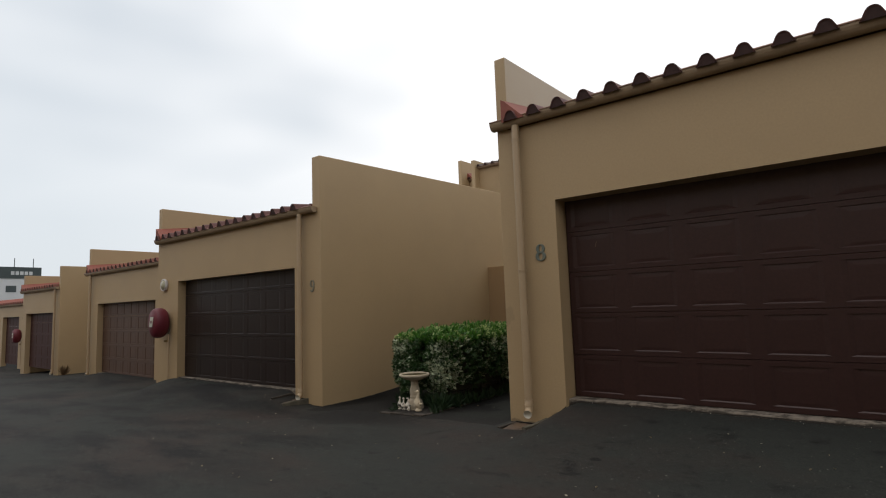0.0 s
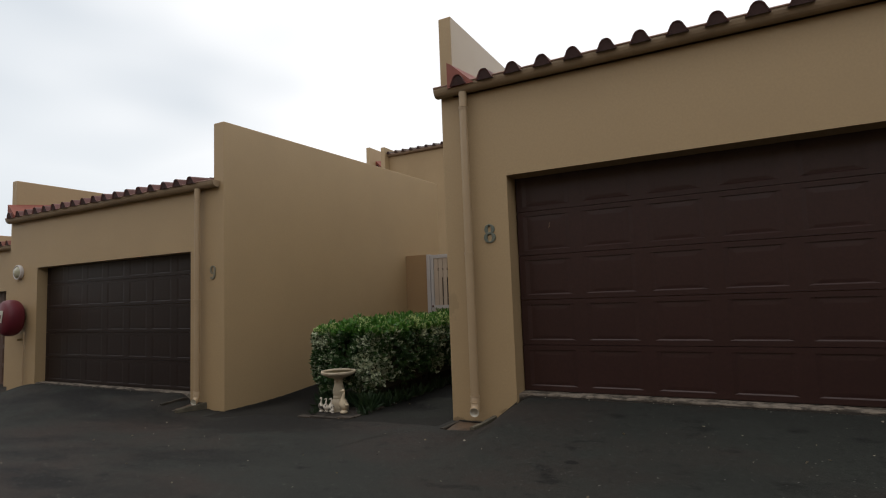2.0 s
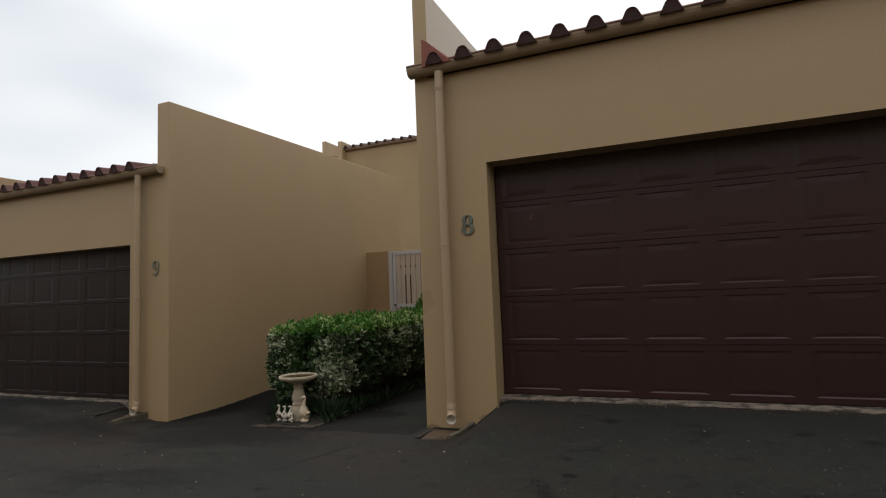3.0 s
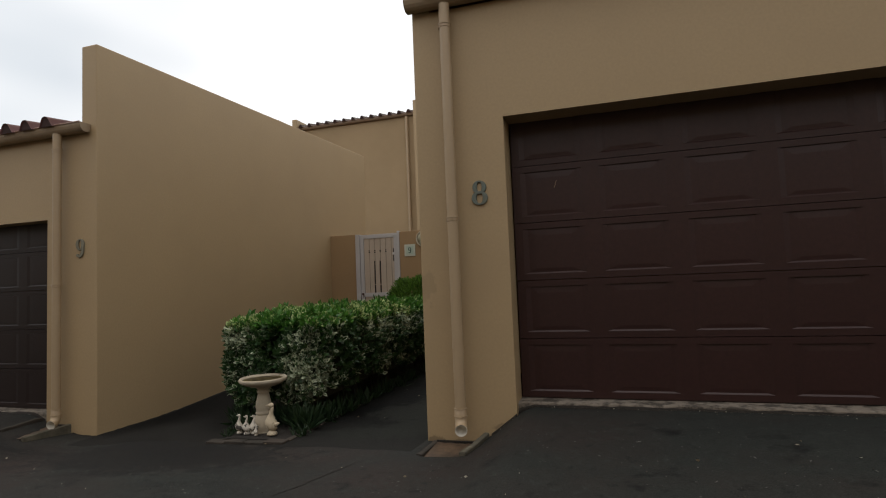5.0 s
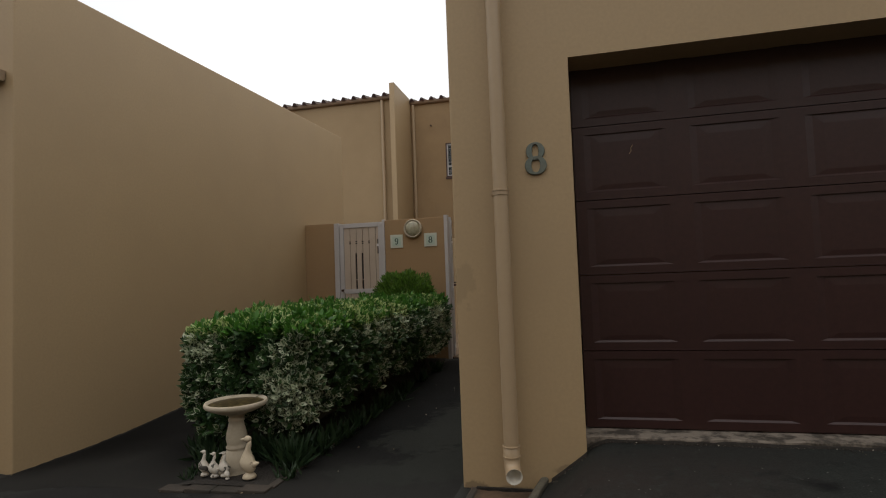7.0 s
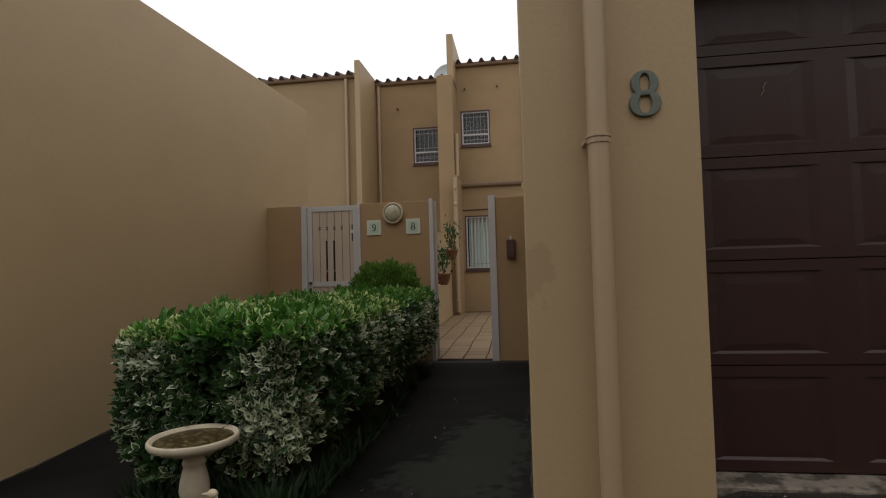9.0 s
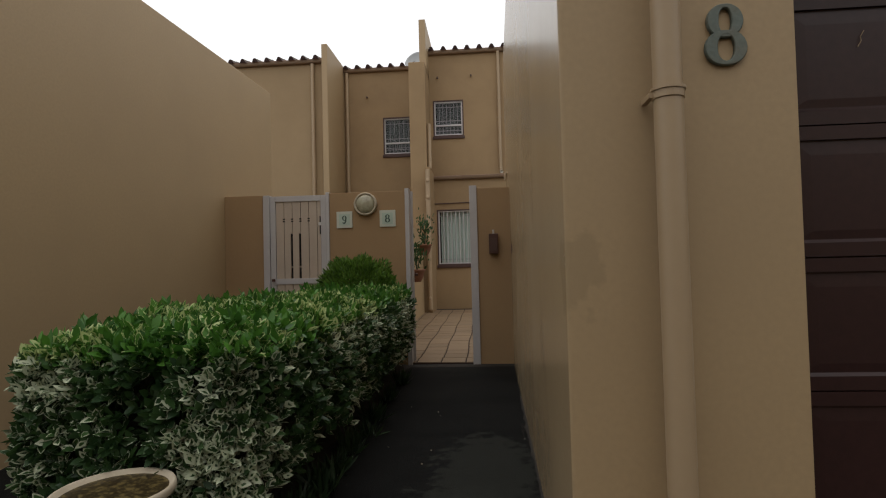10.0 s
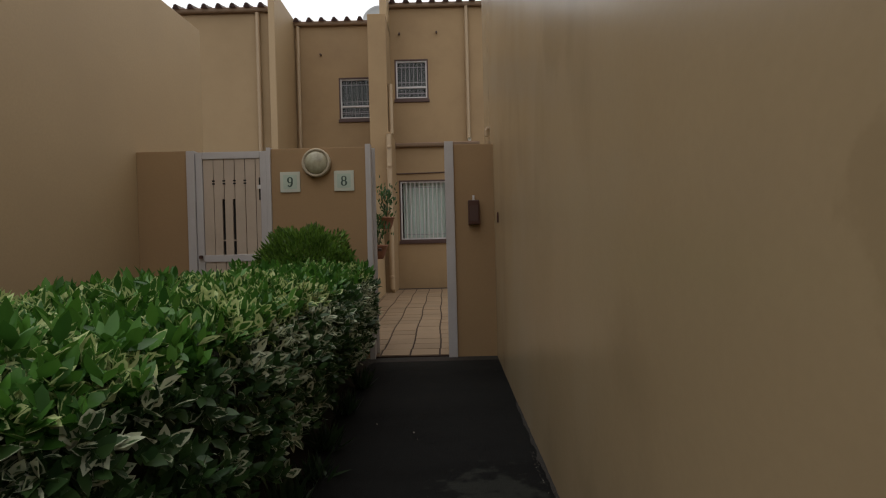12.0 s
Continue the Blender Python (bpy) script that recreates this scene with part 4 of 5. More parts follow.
def bulkhead(x, y, z, r, label):
    """A round wall lamp, facing -y."""
    ob = thing("wall_lamp", label, "wall lamp", (x, y, z), "round wall lamps")
    m = Matrix.Rotation(radians(90), 4, "X")
    bm = lathe(bmesh.new(), [(r * 0.96, 0.0), (r, 0.012), (r, 0.045), (r * 0.97, 0.058), (r * 0.9, 0.062), (r * 0.84, 0.055), (r * 0.8, 0.05)], 32, cap=False)
    bm.transform(m)
    part("rim", bm, M_STONE if r > 0.15 else M_STEEL, ob, smooth=True)
    bm = lathe(bmesh.new(), [(r * 0.82, 0.045), (r * 0.74, 0.062), (r * 0.5, 0.082), (r * 0.2, 0.09), (r * 0.02, 0.091)], 32)
    bm.transform(m)
    part("glass", bm, M_GLOBE, ob, smooth=True)
    return ob


bulkhead(-12.98, Y9, 2.02, 0.14, "small round white wall lamp on the garage pillar")
bulkhead(-32.6, 8.57, 1.42, 0.14, "small round white wall lamp on the garage pillar")

# ---- the entrance wall and gates ----
GT = 2.20
for n, (a, b) in enumerate(((X9, -6.925), (-6.03, -5.015), (-4.09, X8 + 0.16))):
    structure(box(f"wall_gate_{n + 1}", a, b, GATE_Y, GATE_Y + 0.2, -0.3, GT, M_GATEWALL, bevel=0.01), "low ochre plaster wall between the entrance gates", "wall")


def gate(x0, x1, y, z0, z1, swing, label):
    """A steel gate leaf hinged at x0: frame, slats and two rails."""
    ob = thing("entrance_gate", label, "gate", (x0, y, z0), "entrance gates")
    ob.rotation_euler = (0, 0, radians(swing))
    w, h = x1 - x0, z1 - z0
    part("stile", add_box(bmesh.new(), 0, 0.07, 0, 0.045, 0, h, 0.006), M_WHITE, ob)
    part("stile", add_box(bmesh.new(), w - 0.07, w, 0, 0.045, 0, h, 0.006), M_WHITE, ob)
    for z in (0.04, 1.07, h - 0.075):
        part("rail", add_box(bmesh.new(), 0.07, w - 0.07, 0, 0.045, z, z + 0.075, 0.006), M_WHITE, ob)
    # added dark sheet, so the gaps between slats read as unlit
    part("gap_dark_sheet", add_box(bmesh.new(), 0.07, w - 0.07, 0.036, 0.040, 0.115, h - 0.075), M_DARK, ob, "added dark sheet that blackens the gaps between the slats")
    pitch, low, x = 0.112, 1.145, 0.075
    k = 0
    while x < w - 0.09:
        end = min(x + pitch - 0.007, w - 0.074)
        bm = bmesh.new()
        if k in (1, 2):
            add_box(bm, x, end, 0.012, 0.034, 0.115, low)
            add_box(bm, x, end - 0.024, 0.012, 0.034, low, 1.29)
            add_box(bm, x, end, 0.012, 0.034, 1.29, 1.305)
            add_box(bm, x, end - 0.024, 0.012, 0.034, 1.305, 1.74)
            add_box(bm, x, end, 0.012, 0.034, 1.74, h - 0.075)
        else:
            add_box(bm, x, end, 0.012, 0.034, 0.115, h - 0.075, 0.003)
        s = part("slat", bm, M_CREAMSLAT, ob)
        if k < 4:
            for z in (1.895, 1.925):
                part("slot", add_box(bmesh.new(), end - 0.012, end + 0.016, 0.008, 0.013, z, z + 0.016), M_DARK, s)
        x += pitch
        k += 1
    part("lock_case", add_box(bmesh.new(), w - 0.10, w - 0.06, -0.006, 0.03, 1.84, 1.88, 0.004), M_STEEL, ob, "pale lock case")
    # dark strip in front of the slats, painted in for a shaded gap
    part("lock_gap_strip", add_box(bmesh.new(), w - 0.088, w - 0.074, 0.006, 0.013, 1.72, 1.96), M_DARK, ob)
    part("latch", lathe(bmesh.new(), [(0.022, 0), (0.022, 0.03), (0.012, 0.035)], 12, (0.045, -0.03, 1.11)), M_BROWNBOX, ob, "dark round lock")
    return ob


for n, x in enumerate((-6.92, -6.07, -5.02, -4.18)):
    w = (0.085, 0.042, 0.055, 0.095)[n]
    structure(box(f"gate_post_{n + 1}", x, x + w, GATE_Y - 0.025, GATE_Y + 0.10, -0.15, (GT - 0.005, GT + 0.012, GT + 0.025, GT + 0.03)[n], M_WHITE, bevel=0.006), "lilac-white painted steel gate post", "gate post")
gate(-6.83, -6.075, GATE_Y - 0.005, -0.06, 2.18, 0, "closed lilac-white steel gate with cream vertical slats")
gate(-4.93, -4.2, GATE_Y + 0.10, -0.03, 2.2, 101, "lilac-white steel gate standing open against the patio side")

for text, x in (("9", -5.825), ("8", -5.252)):
    ob = thing("number_plate", f"square glazed white number plate with green {text}", "number plate", (x, GATE_Y, 1.841), "number plates")
    part("plate", add_box(bmesh.new(), -0.105, 0.105, -0.014, -0.001, -0.108, 0.108, 0.003), M_PLATE, ob)
    part("inner_field", add_box(bmesh.new(), -0.072, 0.072, -0.017, -0.014, -0.075, 0.075), material("pale_green_glaze", (0.44, 0.52, 0.44), 0.3, spread=0.06, grain=18), ob)
    g = new("digit", digit_mesh(text, 0.105, 0.003, M_INK))
    g.parent = ob
    g.location = (0, -0.0165, 0)
bulkhead(-5.537, GATE_Y, 2.035, 0.152, "round wall lamp with cloudy glass and cream rim")

ob = thing("intercom", "dark red-brown intercom box on the gate wall", "intercom", (-3.882, GATE_Y, 1.47))
part("hood", add_box(bmesh.new(), -0.06, 0.06, -0.07, -0.001, -0.13, 0.13, 0.012), M_BROWNBOX, ob)
part("speaker_panel", add_box(bmesh.new(), -0.042, 0.042, -0.076, -0.07, -0.09, 0.07, 0.004), M_SILL, ob)
part("bolt", lathe(bmesh.new(), [(0.012, 0), (0.012, 0.05)], 8, (0, -0.03, 0.13)), M_STEEL, ob)
tagged(box("latch_keep", X8 + 0.062, X8 + 0.075, GATE_Y - 0.55, GATE_Y - 0.5, 1.34, 1.44, M_BROWNBOX), "small dark metal keep plate on the wall", "plate")

stub = tube(bmesh.new(), [(-3.63, 11.72, 2.45), (-3.675, 11.72, 2.45), (-3.686, 11.72, 2.43), (-3.686, 11.72, 2.36)], 0.022, 10)
tagged(part("overflow_pipe", stub, M_TRIM), "short tan overflow pipe through the side wall", "overflow pipe", "overflow pipes")

M_NET = material("grey_net_curtain", (0.07, 0.075, 0.07), 0.9, spread=0.1, grain=80, blotch=3.0)

# ---- the houses behind ----
YA, YB, YZ, YF = 19.75, 20.4, 18.9, 18.6


def house_wall(name, x0, x1, y, z1, holes, mat=M_WALL):
    """A wall along x with window holes (x0, x1, z0, z1)."""
    xs = sorted({x0, x1, *[h[0] for h in holes], *[h[1] for h in holes]})
    zs = sorted({-0.3, z1, *[h[2] for h in holes], *[h[3] for h in holes]})
    bm = bmesh.new()
    for a, b in zip(xs, xs[1:]):
        for c, d in zip(zs, zs[1:]):
            if not any(h[0] <= a and b <= h[1] and h[2] <= c and d <= h[3] for h in holes):
                add_box(bm, a, b, y, y + 0.25, c, d)
    bmesh.ops.remove_doubles(bm, verts=bm.verts, dist=0.0005)
    seen, extra = {}, []
    for f in bm.faces:
        c = f.calc_center_median().to_tuple(3)
        if c in seen:
            extra += [f, seen[c]]
        seen[c] = f
    bmesh.ops.delete(bm, geom=list(set(extra)), context="FACES")
    return structure(part(name, bm, mat), "tan plaster front wall of a two-storey townhouse", "wall")


def window(n, hole, y, split, bars, low_bars, label, cloth=None):
    """A steel window in the hole: frame, sashes, burglar bars, glass, curtain and sill."""
    x0, x1, z0, z1 = hole
    ob = structure(thing(f"window_{n}", label, "window", (x0, y, z0)), label, "window")
    w, h = x1 - x0, z1 - z0
    t = 0.035
    for a, b, c, d in ((0, w, 0, t), (0, w, h - t, h), (0, t, t, h - t), (w - t, w, t, h - t)):
        part("window_frame", add_box(bmesh.new(), a, b, -0.008, 0.09, c, d, 0.005), M_SILL, ob)
    t = 0.035
    for a, b, c, d in ((t, w - t, t, t + 0.035), (t, w - t, h - t - 0.035, h - t), (t, t + 0.035, t + 0.035, h - t - 0.035), (w - t - 0.035, w - t, t + 0.035, h - t - 0.035)):
        part("sash_bar", add_box(bmesh.new(), a, b, 0.022, 0.08, c, d, 0.004), M_STEEL, ob)
    t = 0.07
    if split:
        part("transom", add_box(bmesh.new(), t, w - t, 0.015, 0.085, split, split + 0.045, 0.005), M_STEEL, ob)
    fields = ((t, split, low_bars), (split + 0.06, h - t, bars)) if split else ((t, h - t, bars),)
    for c, d, count in fields:
        p = part("pane", add_box(bmesh.new(), t, w - t, 0.064, 0.068, c, d), M_PANE, ob)
        p.visible_shadow = False
        for k in range(count):
            x = t + (w - 2 * t) * (k + 1) / (count + 1)
            part("burglar_bar", tube(bmesh.new(), [(x, 0.04, c), (x, 0.04, d)], 0.007 if split else 0.012, 6), M_BARS if split else M_STEEL, ob)
        part("cross_bar", add_box(bmesh.new(), t, w - t, 0.046, 0.058, d - 0.13, d - 0.115), M_BARS, ob)
        part("cross_bar", add_box(bmesh.new(), t, w - t, 0.046, 0.058, c + 0.09, c + 0.105), M_BARS, ob)
    bm = bmesh.new()
    cols = 60
    front = []
    for k in range(cols + 1):
        x = 0.1 + (w - 0.1) * k / cols
        yy = 0.165 + 0.022 * math.sin(k * 1.35) + 0.01 * math.sin(k * 0.53)
        front.append((bm.verts.new((x, yy, 0.02)), bm.verts.new((x, yy, h - 0.02))))
    for a, b in zip(front, front[1:]):
        bm.faces.new((a[0], b[0], b[1], a[1]))
    part("curtain", bm, cloth or M_CURTAIN, ob, "hanging curtain", smooth=True)
    part("window_sill", add_box(bmesh.new(), -0.02, w + 0.02, -0.045, 0.1, -0.075, 0, 0.008), M_SILL, ob)
    # black sheet set behind the window in place of an unlit room
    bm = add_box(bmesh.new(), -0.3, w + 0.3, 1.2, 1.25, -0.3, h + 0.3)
    part("room_dark_sheet", bm, M_DARK, ob)
    return ob


WIN_A = (-5.38, -4.50, 4.92, 5.97)
WIN_C = (-5.34, -4.05, 1.20, 2.80)
WIN_B = (-6.975, -6.0, 4.58, 5.73)
house_wall("wall_house_1", -5.48, 2.0, YA, 7.38, [WIN_A, WIN_C], M_HOUSE)
house_wall("wall_house_2", -8.15, -5.92, YB, 7.22, [WIN_B], M_HOUSE)
house_wall("wall_house_4", -14.3, -12.93, YB, 7.0, [])
side_wall("wall_house_fin_4", -12.93, -12.75, YF, 25, -0.3, 7.26, "tan plaster party wall rising above the roofs")
side_wall("wall_house_fin_5", -14.48, -14.3, 19.8, 25, -0.3, 7.78, "tan plaster party wall rising above the roofs")
house_wall("wall_house_3", -12.75, -8.31, YZ, 6.99, [], M_HOUSE_PALE)
window(1, WIN_A, YA, 0.30, 6, 6, "upper steel window with burglar bars and dark glass", M_NET)
window(2, WIN_C, YA, 0, 9, 0, "large steel window with burglar bars and pale curtains")
window(3, WIN_B, YB, 0.34, 5, 6, "upper steel window with burglar bars, partly open", M_NET)
side_wall("wall_house_fin_1", -5.92, -5.48, YF, YB + 0.1, -0.3, 6.70, "tan plaster pier between the townhouses", M_HOUSE)
side_wall("wall_house_fin_2", -8.31, -8.15, YF, 25, -0.3, 7.34, "tan plaster party wall rising above the roofs")
side_wall("wall_house_fin_3", -5.66, -5.48, YF + 0.4, 25, 6.6, 8.04, "tan plaster party wall rising above the roofs")
side_wall("wall_house_step", -5.48, -5.40, YF - 0.1, YA, -0.3, 3.83, "low tan plaster pier beside the patio", M_HOUSE)
for n, (a, b, y, z) in enumerate(((-5.48, 2.0, YA, 7.40), (-8.15, -5.92, YB, 7.24), (-12.75, -8.31, YZ, 7.01), (-14.3, -12.93, YB, 7.0))):
    roof(f"roof_house_{n + 1}", a, b, y - 0.15, z, 5.0, 1.0, 0.345, 1, 0.10, TILE_RED if n == 3 else TILE_GREY, M_FLASH if n == 3 else M_TILE_GREY, "low-pitched townhouse roof of weathered roll tiles", n == 3)
    gutter("tan painted eaves gutter on the townhouse", a, b, y - 0.003, z - 0.01, M_HOUSE_GUTTER)
downpipe("tan painted downpipe on the townhouse wall", -8.64, YZ - 0.07, 6.89, 0.0, (5.0, 3.4), False, 0.05)
downpipe("tan painted downpipe on the townhouse wall", -8.05, YB - 0.07, 7.12, 0.0, (5.2, 3.6), False, 0.05)
downpipe("tan painted downpipe on the townhouse wall", -3.475, YA - 0.07, 7.3, 3.8, (5.4,), True, 0.045)
downpipe("tan painted waste pipe on the side of the pier", -5.42, 18.8, 5.05, 3.74, (4.9, 4.1), False, 0.055)
p = downpipe("tan painted soil pipe with access fittings beside the patio", -5.45, YF - 0.18, 3.75, -0.05, (0.35, 1.4, 2.4, 2.95, 3.45), False, 0.06)
for z in (3.5, 3.05, 0.4):
    bm = lathe(bmesh.new(), [(0.045, 0.0), (0.045, 0.03), (0.03, 0.036)], 14)
    bm.transform(Matrix.Translation((0, -0.055, z)) @ Matrix.Rotation(radians(90), 4, "X"))
    part("access_cap", bm, M_TRIM, p, smooth=True)
gutter("brown half-round gutter on the wall over the patio", -5.40, -3.2, YA - 0.003, 3.75, M_HOUSE_GUTTER)
tagged(part("conduit", tube(bmesh.new(), [(-5.40, YA - 0.02, 2.97), (-3.5, YA - 0.02, 3.0)], 0.014, 8), M_SILL), "thin brown conduit above the ground-floor window", "conduit")
for x, y, z in ((-5.23, YA, 6.63), (-4.26, YA, 6.65), (-7.445, YB, 6.37)):
    bm = tube(bmesh.new(), [(x, y, z), (x, y - 0.10, z - 0.01)], 0.024, 12)
    tagged(part("overflow_pipe", bm, M_SILL), "short brown overflow pipe through the wall", "overflow pipe", "overflow pipes")

ob = thing("satellite_dish", "pale grey satellite dish behind the party wall", "satellite dish", (-6.0, 20.8, 7.56))
bm = lathe(bmesh.new(), [(0.02, 0.0), (0.15, 0.015), (0.27, 0.056), (0.31, 0.08), (0.31, 0.088), (0.27, 0.066), (0.15, 0.026), (0.02, 0.012)], 28, cap=False)
bm.transform(Matrix.Rotation(radians(-28), 4, "Z") @ Matrix.Rotation(radians(62), 4, "X"))
part("reflector", bm, M_DISH, ob, smooth=True)
part("mast", tube(bmesh.new(), [(0, 0, 0), (0.05, 0.15, -0.1), (0.05, 0.15, -0.3)], 0.025, 8), M_BROWNBOX, ob)

# patio between the gate and the house
patio = structure(box("patio_floor", -5.66, -3.0, GATE_Y + 0.02, YA, -0.4, -0.052, M_GROUT), "patio floor of cream tiles with dark joints", "patio floor")
structure(box("wall_patio_divider", -5.80, -5.62, GATE_Y + 0.2, YF - 0.1, -0.3, 2.1, M_WALL), "tan plaster wall dividing the patios", "wall")
structure(box("patio_floor_2", X9, -5.80, GATE_Y + 0.02, YZ, -0.4, -0.06, M_PATIO), "plain tiled patio floor behind the closed gate", "patio floor")

for y, z in ((16.0, 1.43), (14.6, 0.90)):
    ob = thing("hanging_pot", "terracotta wall pot with a leafy green plant", "potted plant", (-5.30, y, z), "wall pots")
    part("pot", lathe(bmesh.new(), [(0.07, 0.0), (0.12, 0.1), (0.14, 0.2), (0.155, 0.205), (0.155, 0.24), (0.135, 0.24), (0.12, 0.2)], 18), M_TERRA, ob, smooth=True)
    part("wall_hook", add_box(bmesh.new(), -0.33, -0.13, -0.012, 0.012, 0.19, 0.21), M_DARK, ob)


# ---- foliage ----
def leaf_sheet(name, parent, points, normals, size, mat, seed, up=0.35, spread=0.8, slim=0.24, vary=None, label="", blade=None):
    """Many folded leaves at the points in one mesh. vary: how strongly each leaf is rimmed with cream."""
    g = np.random.default_rng(seed)
    n = len(points)
    out = normals + np.array([0, 0, up]) + g.normal(0, spread, (n, 3)) * 0.6
    out /= np.linalg.norm(out, axis=1, keepdims=True)
    side = np.cross(out, g.normal(0, 1, (n, 3)) + 0.8 * normals[:, [1, 2, 0]]) if blade is None else np.cross(out, blade + g.normal(0, 0.25, (n, 3)))
    side /= np.linalg.norm(side, axis=1, keepdims=True) + 1e-9
    face = np.cross(side, out)
    ln = size * g.uniform(0.65, 1.3, n)
    shape = np.array([[0, 0, 0], [0, 0.5, 0.0], [-1, 0.36, 0.35], [-0.72, 0.7, 0.25], [0, 1.0, -0.12], [0.72, 0.7, 0.25], [1, 0.36, 0.35]])
    verts = points[:, None] + ln[:, None, None] * (shape[None, :, :1] * slim * side[:, None] + shape[None, :, 1:2] * out[:, None] + shape[None, :, 2:] * slim * 0.7 * face[:, None])
    tri = np.array([[0, 1, 2], [2, 1, 3], [3, 1, 4], [0, 6, 1], [6, 5, 1], [5, 4, 1]])
    faces = (tri[None] + 7 * np.arange(n)[:, None, None]).reshape(-1, 3)
    me = bpy.data.meshes.new(name)
    me.vertices.add(7 * n)
    me.vertices.foreach_set("co", verts.reshape(-1).astype(np.float32))
    me.loops.add(len(faces) * 3)
    me.loops.foreach_set("vertex_index", faces.reshape(-1).astype(np.int32))
    me.polygons.add(len(faces))
    me.polygons.foreach_set("loop_start", np.arange(0, len(faces) * 3, 3, dtype=np.int32))
    uv = me.uv_layers.new(name="UVMap")
    rim = np.array([0.75, 0.0, 1.0, 1.0, 0.9, 1.0, 1.0])
    amount = np.zeros(n) if vary is None else vary
    flat = np.stack([np.tile(rim, n), np.repeat(amount, 7)], 1)[faces.reshape(-1)]
    uv.data.foreach_set("uv", flat.reshape(-1).astype(np.float32))
    me.update(calc_edges=True)
    me.validate()
    me.materials.append(mat)
    ob = new(name, me)
    ob.parent = parent
    return tagged(ob, label, kind="stuff")


def hedge_points(g, count, lo, hi, bottom_in=0.16, r=0.22):
    """Points and normals on a rounded, uneven box, sparser towards its foot."""
    lo, hi = np.array(lo), np.array(hi)
    d = hi - lo
    areas = np.array([d[0] * d[1], d[1] * d[2], d[1] * d[2], d[0] * d[2], d[0] * d[2]])
    which = g.choice(5, count, p=areas / areas.sum())
    u = g.uniform(0, 1, (count, 3))
    p = lo + u * d
    for k, (axis, end) in enumerate(((2, 1), (0, 0), (0, 1), (1, 0), (1, 1))):
        p[which == k, axis] = (hi if end else lo)[axis]
    core_lo, core_hi = lo + r, hi - r
    core_lo[2] = lo[2]
    c = np.clip(p, core_lo, core_hi)
    nrm = p - c
    ln = np.linalg.norm(nrm, axis=1, keepdims=True)
    nrm = nrm / np.maximum(ln, 1e-6)
    p = c + nrm * r
    wave = np.array([noise.noise((x * 2.6, y * 2.6, z * 2.6)) + 0.6 * noise.noise((x * 7, y * 7, z * 7)) for x, y, z in p])
    p = p + nrm * (0.055 * wave - g.exponential(0.035, count) + 0.02)[:, None]
    foot = np.clip((lo[2] + 0.42 - p[:, 2]) / 0.42, 0, 1)
    mid = (lo + hi) / 2
    p[:, 0] += (mid[0] - p[:, 0]) * foot * bottom_in
    return p, nrm, foot


g = np.random.default_rng(7)
hedge = thing("hedge", "clipped box-shaped hedge of variegated green and cream leaves", "hedge", (0, 0, 0))
HLO, HHI = (-6.06, 6.42, 0.0), (-4.87, 11.0, 0.945)
# unseen dark box inside the leaves, added to block light
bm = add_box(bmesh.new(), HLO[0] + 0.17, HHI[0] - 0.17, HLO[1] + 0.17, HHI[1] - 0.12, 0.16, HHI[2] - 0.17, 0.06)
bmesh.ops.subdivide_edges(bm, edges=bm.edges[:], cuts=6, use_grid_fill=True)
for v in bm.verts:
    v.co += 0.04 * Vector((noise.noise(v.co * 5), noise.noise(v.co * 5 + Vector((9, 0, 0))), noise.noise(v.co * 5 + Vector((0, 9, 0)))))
part("dark_core", bm, M_STEM_CORE, hedge, "unseen dark core added to block light inside the hedge")


def whorls(gen, tips, axes, per, size):
    """Leaf feet, ways and blade normals for shoots that end in a rosette of leaves."""
    n = len(tips)
    axes = axes / np.linalg.norm(axes, axis=1, keepdims=True)
    ref = np.cross(axes, gen.normal(0, 1, (n, 3)))
    ref /= np.linalg.norm(ref, axis=1, keepdims=True)
    other = np.cross(axes, ref)
    turn = (np.arange(per) * 2.4)[None] + gen.uniform(0, 0.7, (n, per))
    open_ = np.clip(np.linspace(0.35, 1.25, per)[None] + gen.normal(0, 0.2, (n, per)), 0.1, 1.5)
    radial = np.cos(turn)[..., None] * ref[:, None] + np.sin(turn)[..., None] * other[:, None]
    way = np.cos(open_)[..., None] * axes[:, None] + np.sin(open_)[..., None] * radial
    foot = tips[:, None] - axes[:, None] * (np.linspace(0.0, 0.9, per)[None, :, None] * size)
    return foot.reshape(-1, 3), way.reshape(-1, 3), np.repeat(axes, per, 0)


CX = 123.95  # picks where the variegated branches sit
tips, nrm, foot = hedge_points(g, 15000, HLO, HHI)
keep = g.uniform(0, 1, len(tips)) > 0.72 * foot
keep &= tips[:, 2] > np.array([0.15 + 0.09 * noise.noise((x * 3, y * 3, 5)) for x, y, z in tips]) + 0.06 * (tips[:, 0] > -5.0)
hollow = np.array([noise.noise((x * 4.5 + 9, y * 4.5, z * 4.5)) for x, y, z in tips])
keep &= (hollow > -0.42) | (g.uniform(0, 1, len(tips)) < 0.35)
tips, nrm, hollow = tips[keep], nrm[keep], hollow[keep]
# fewer, deeper leaves on the lane side, shaped so that it reads as shaded
lane = nrm[:, 0] > 0.6
keep = ~lane | (g.uniform(0, 1, len(tips)) > 0.42)
tips, nrm, hollow, lane = tips[keep], nrm[keep], hollow[keep], lane[keep]
tips = tips - nrm * (lane * g.exponential(0.05, len(tips)))[:, None]
tips = tips - nrm * np.clip(-hollow, 0, 1)[:, None] * 0.10
axes = nrm + np.array([0, 0, 0.55]) + g.normal(0, 0.38, nrm.shape)
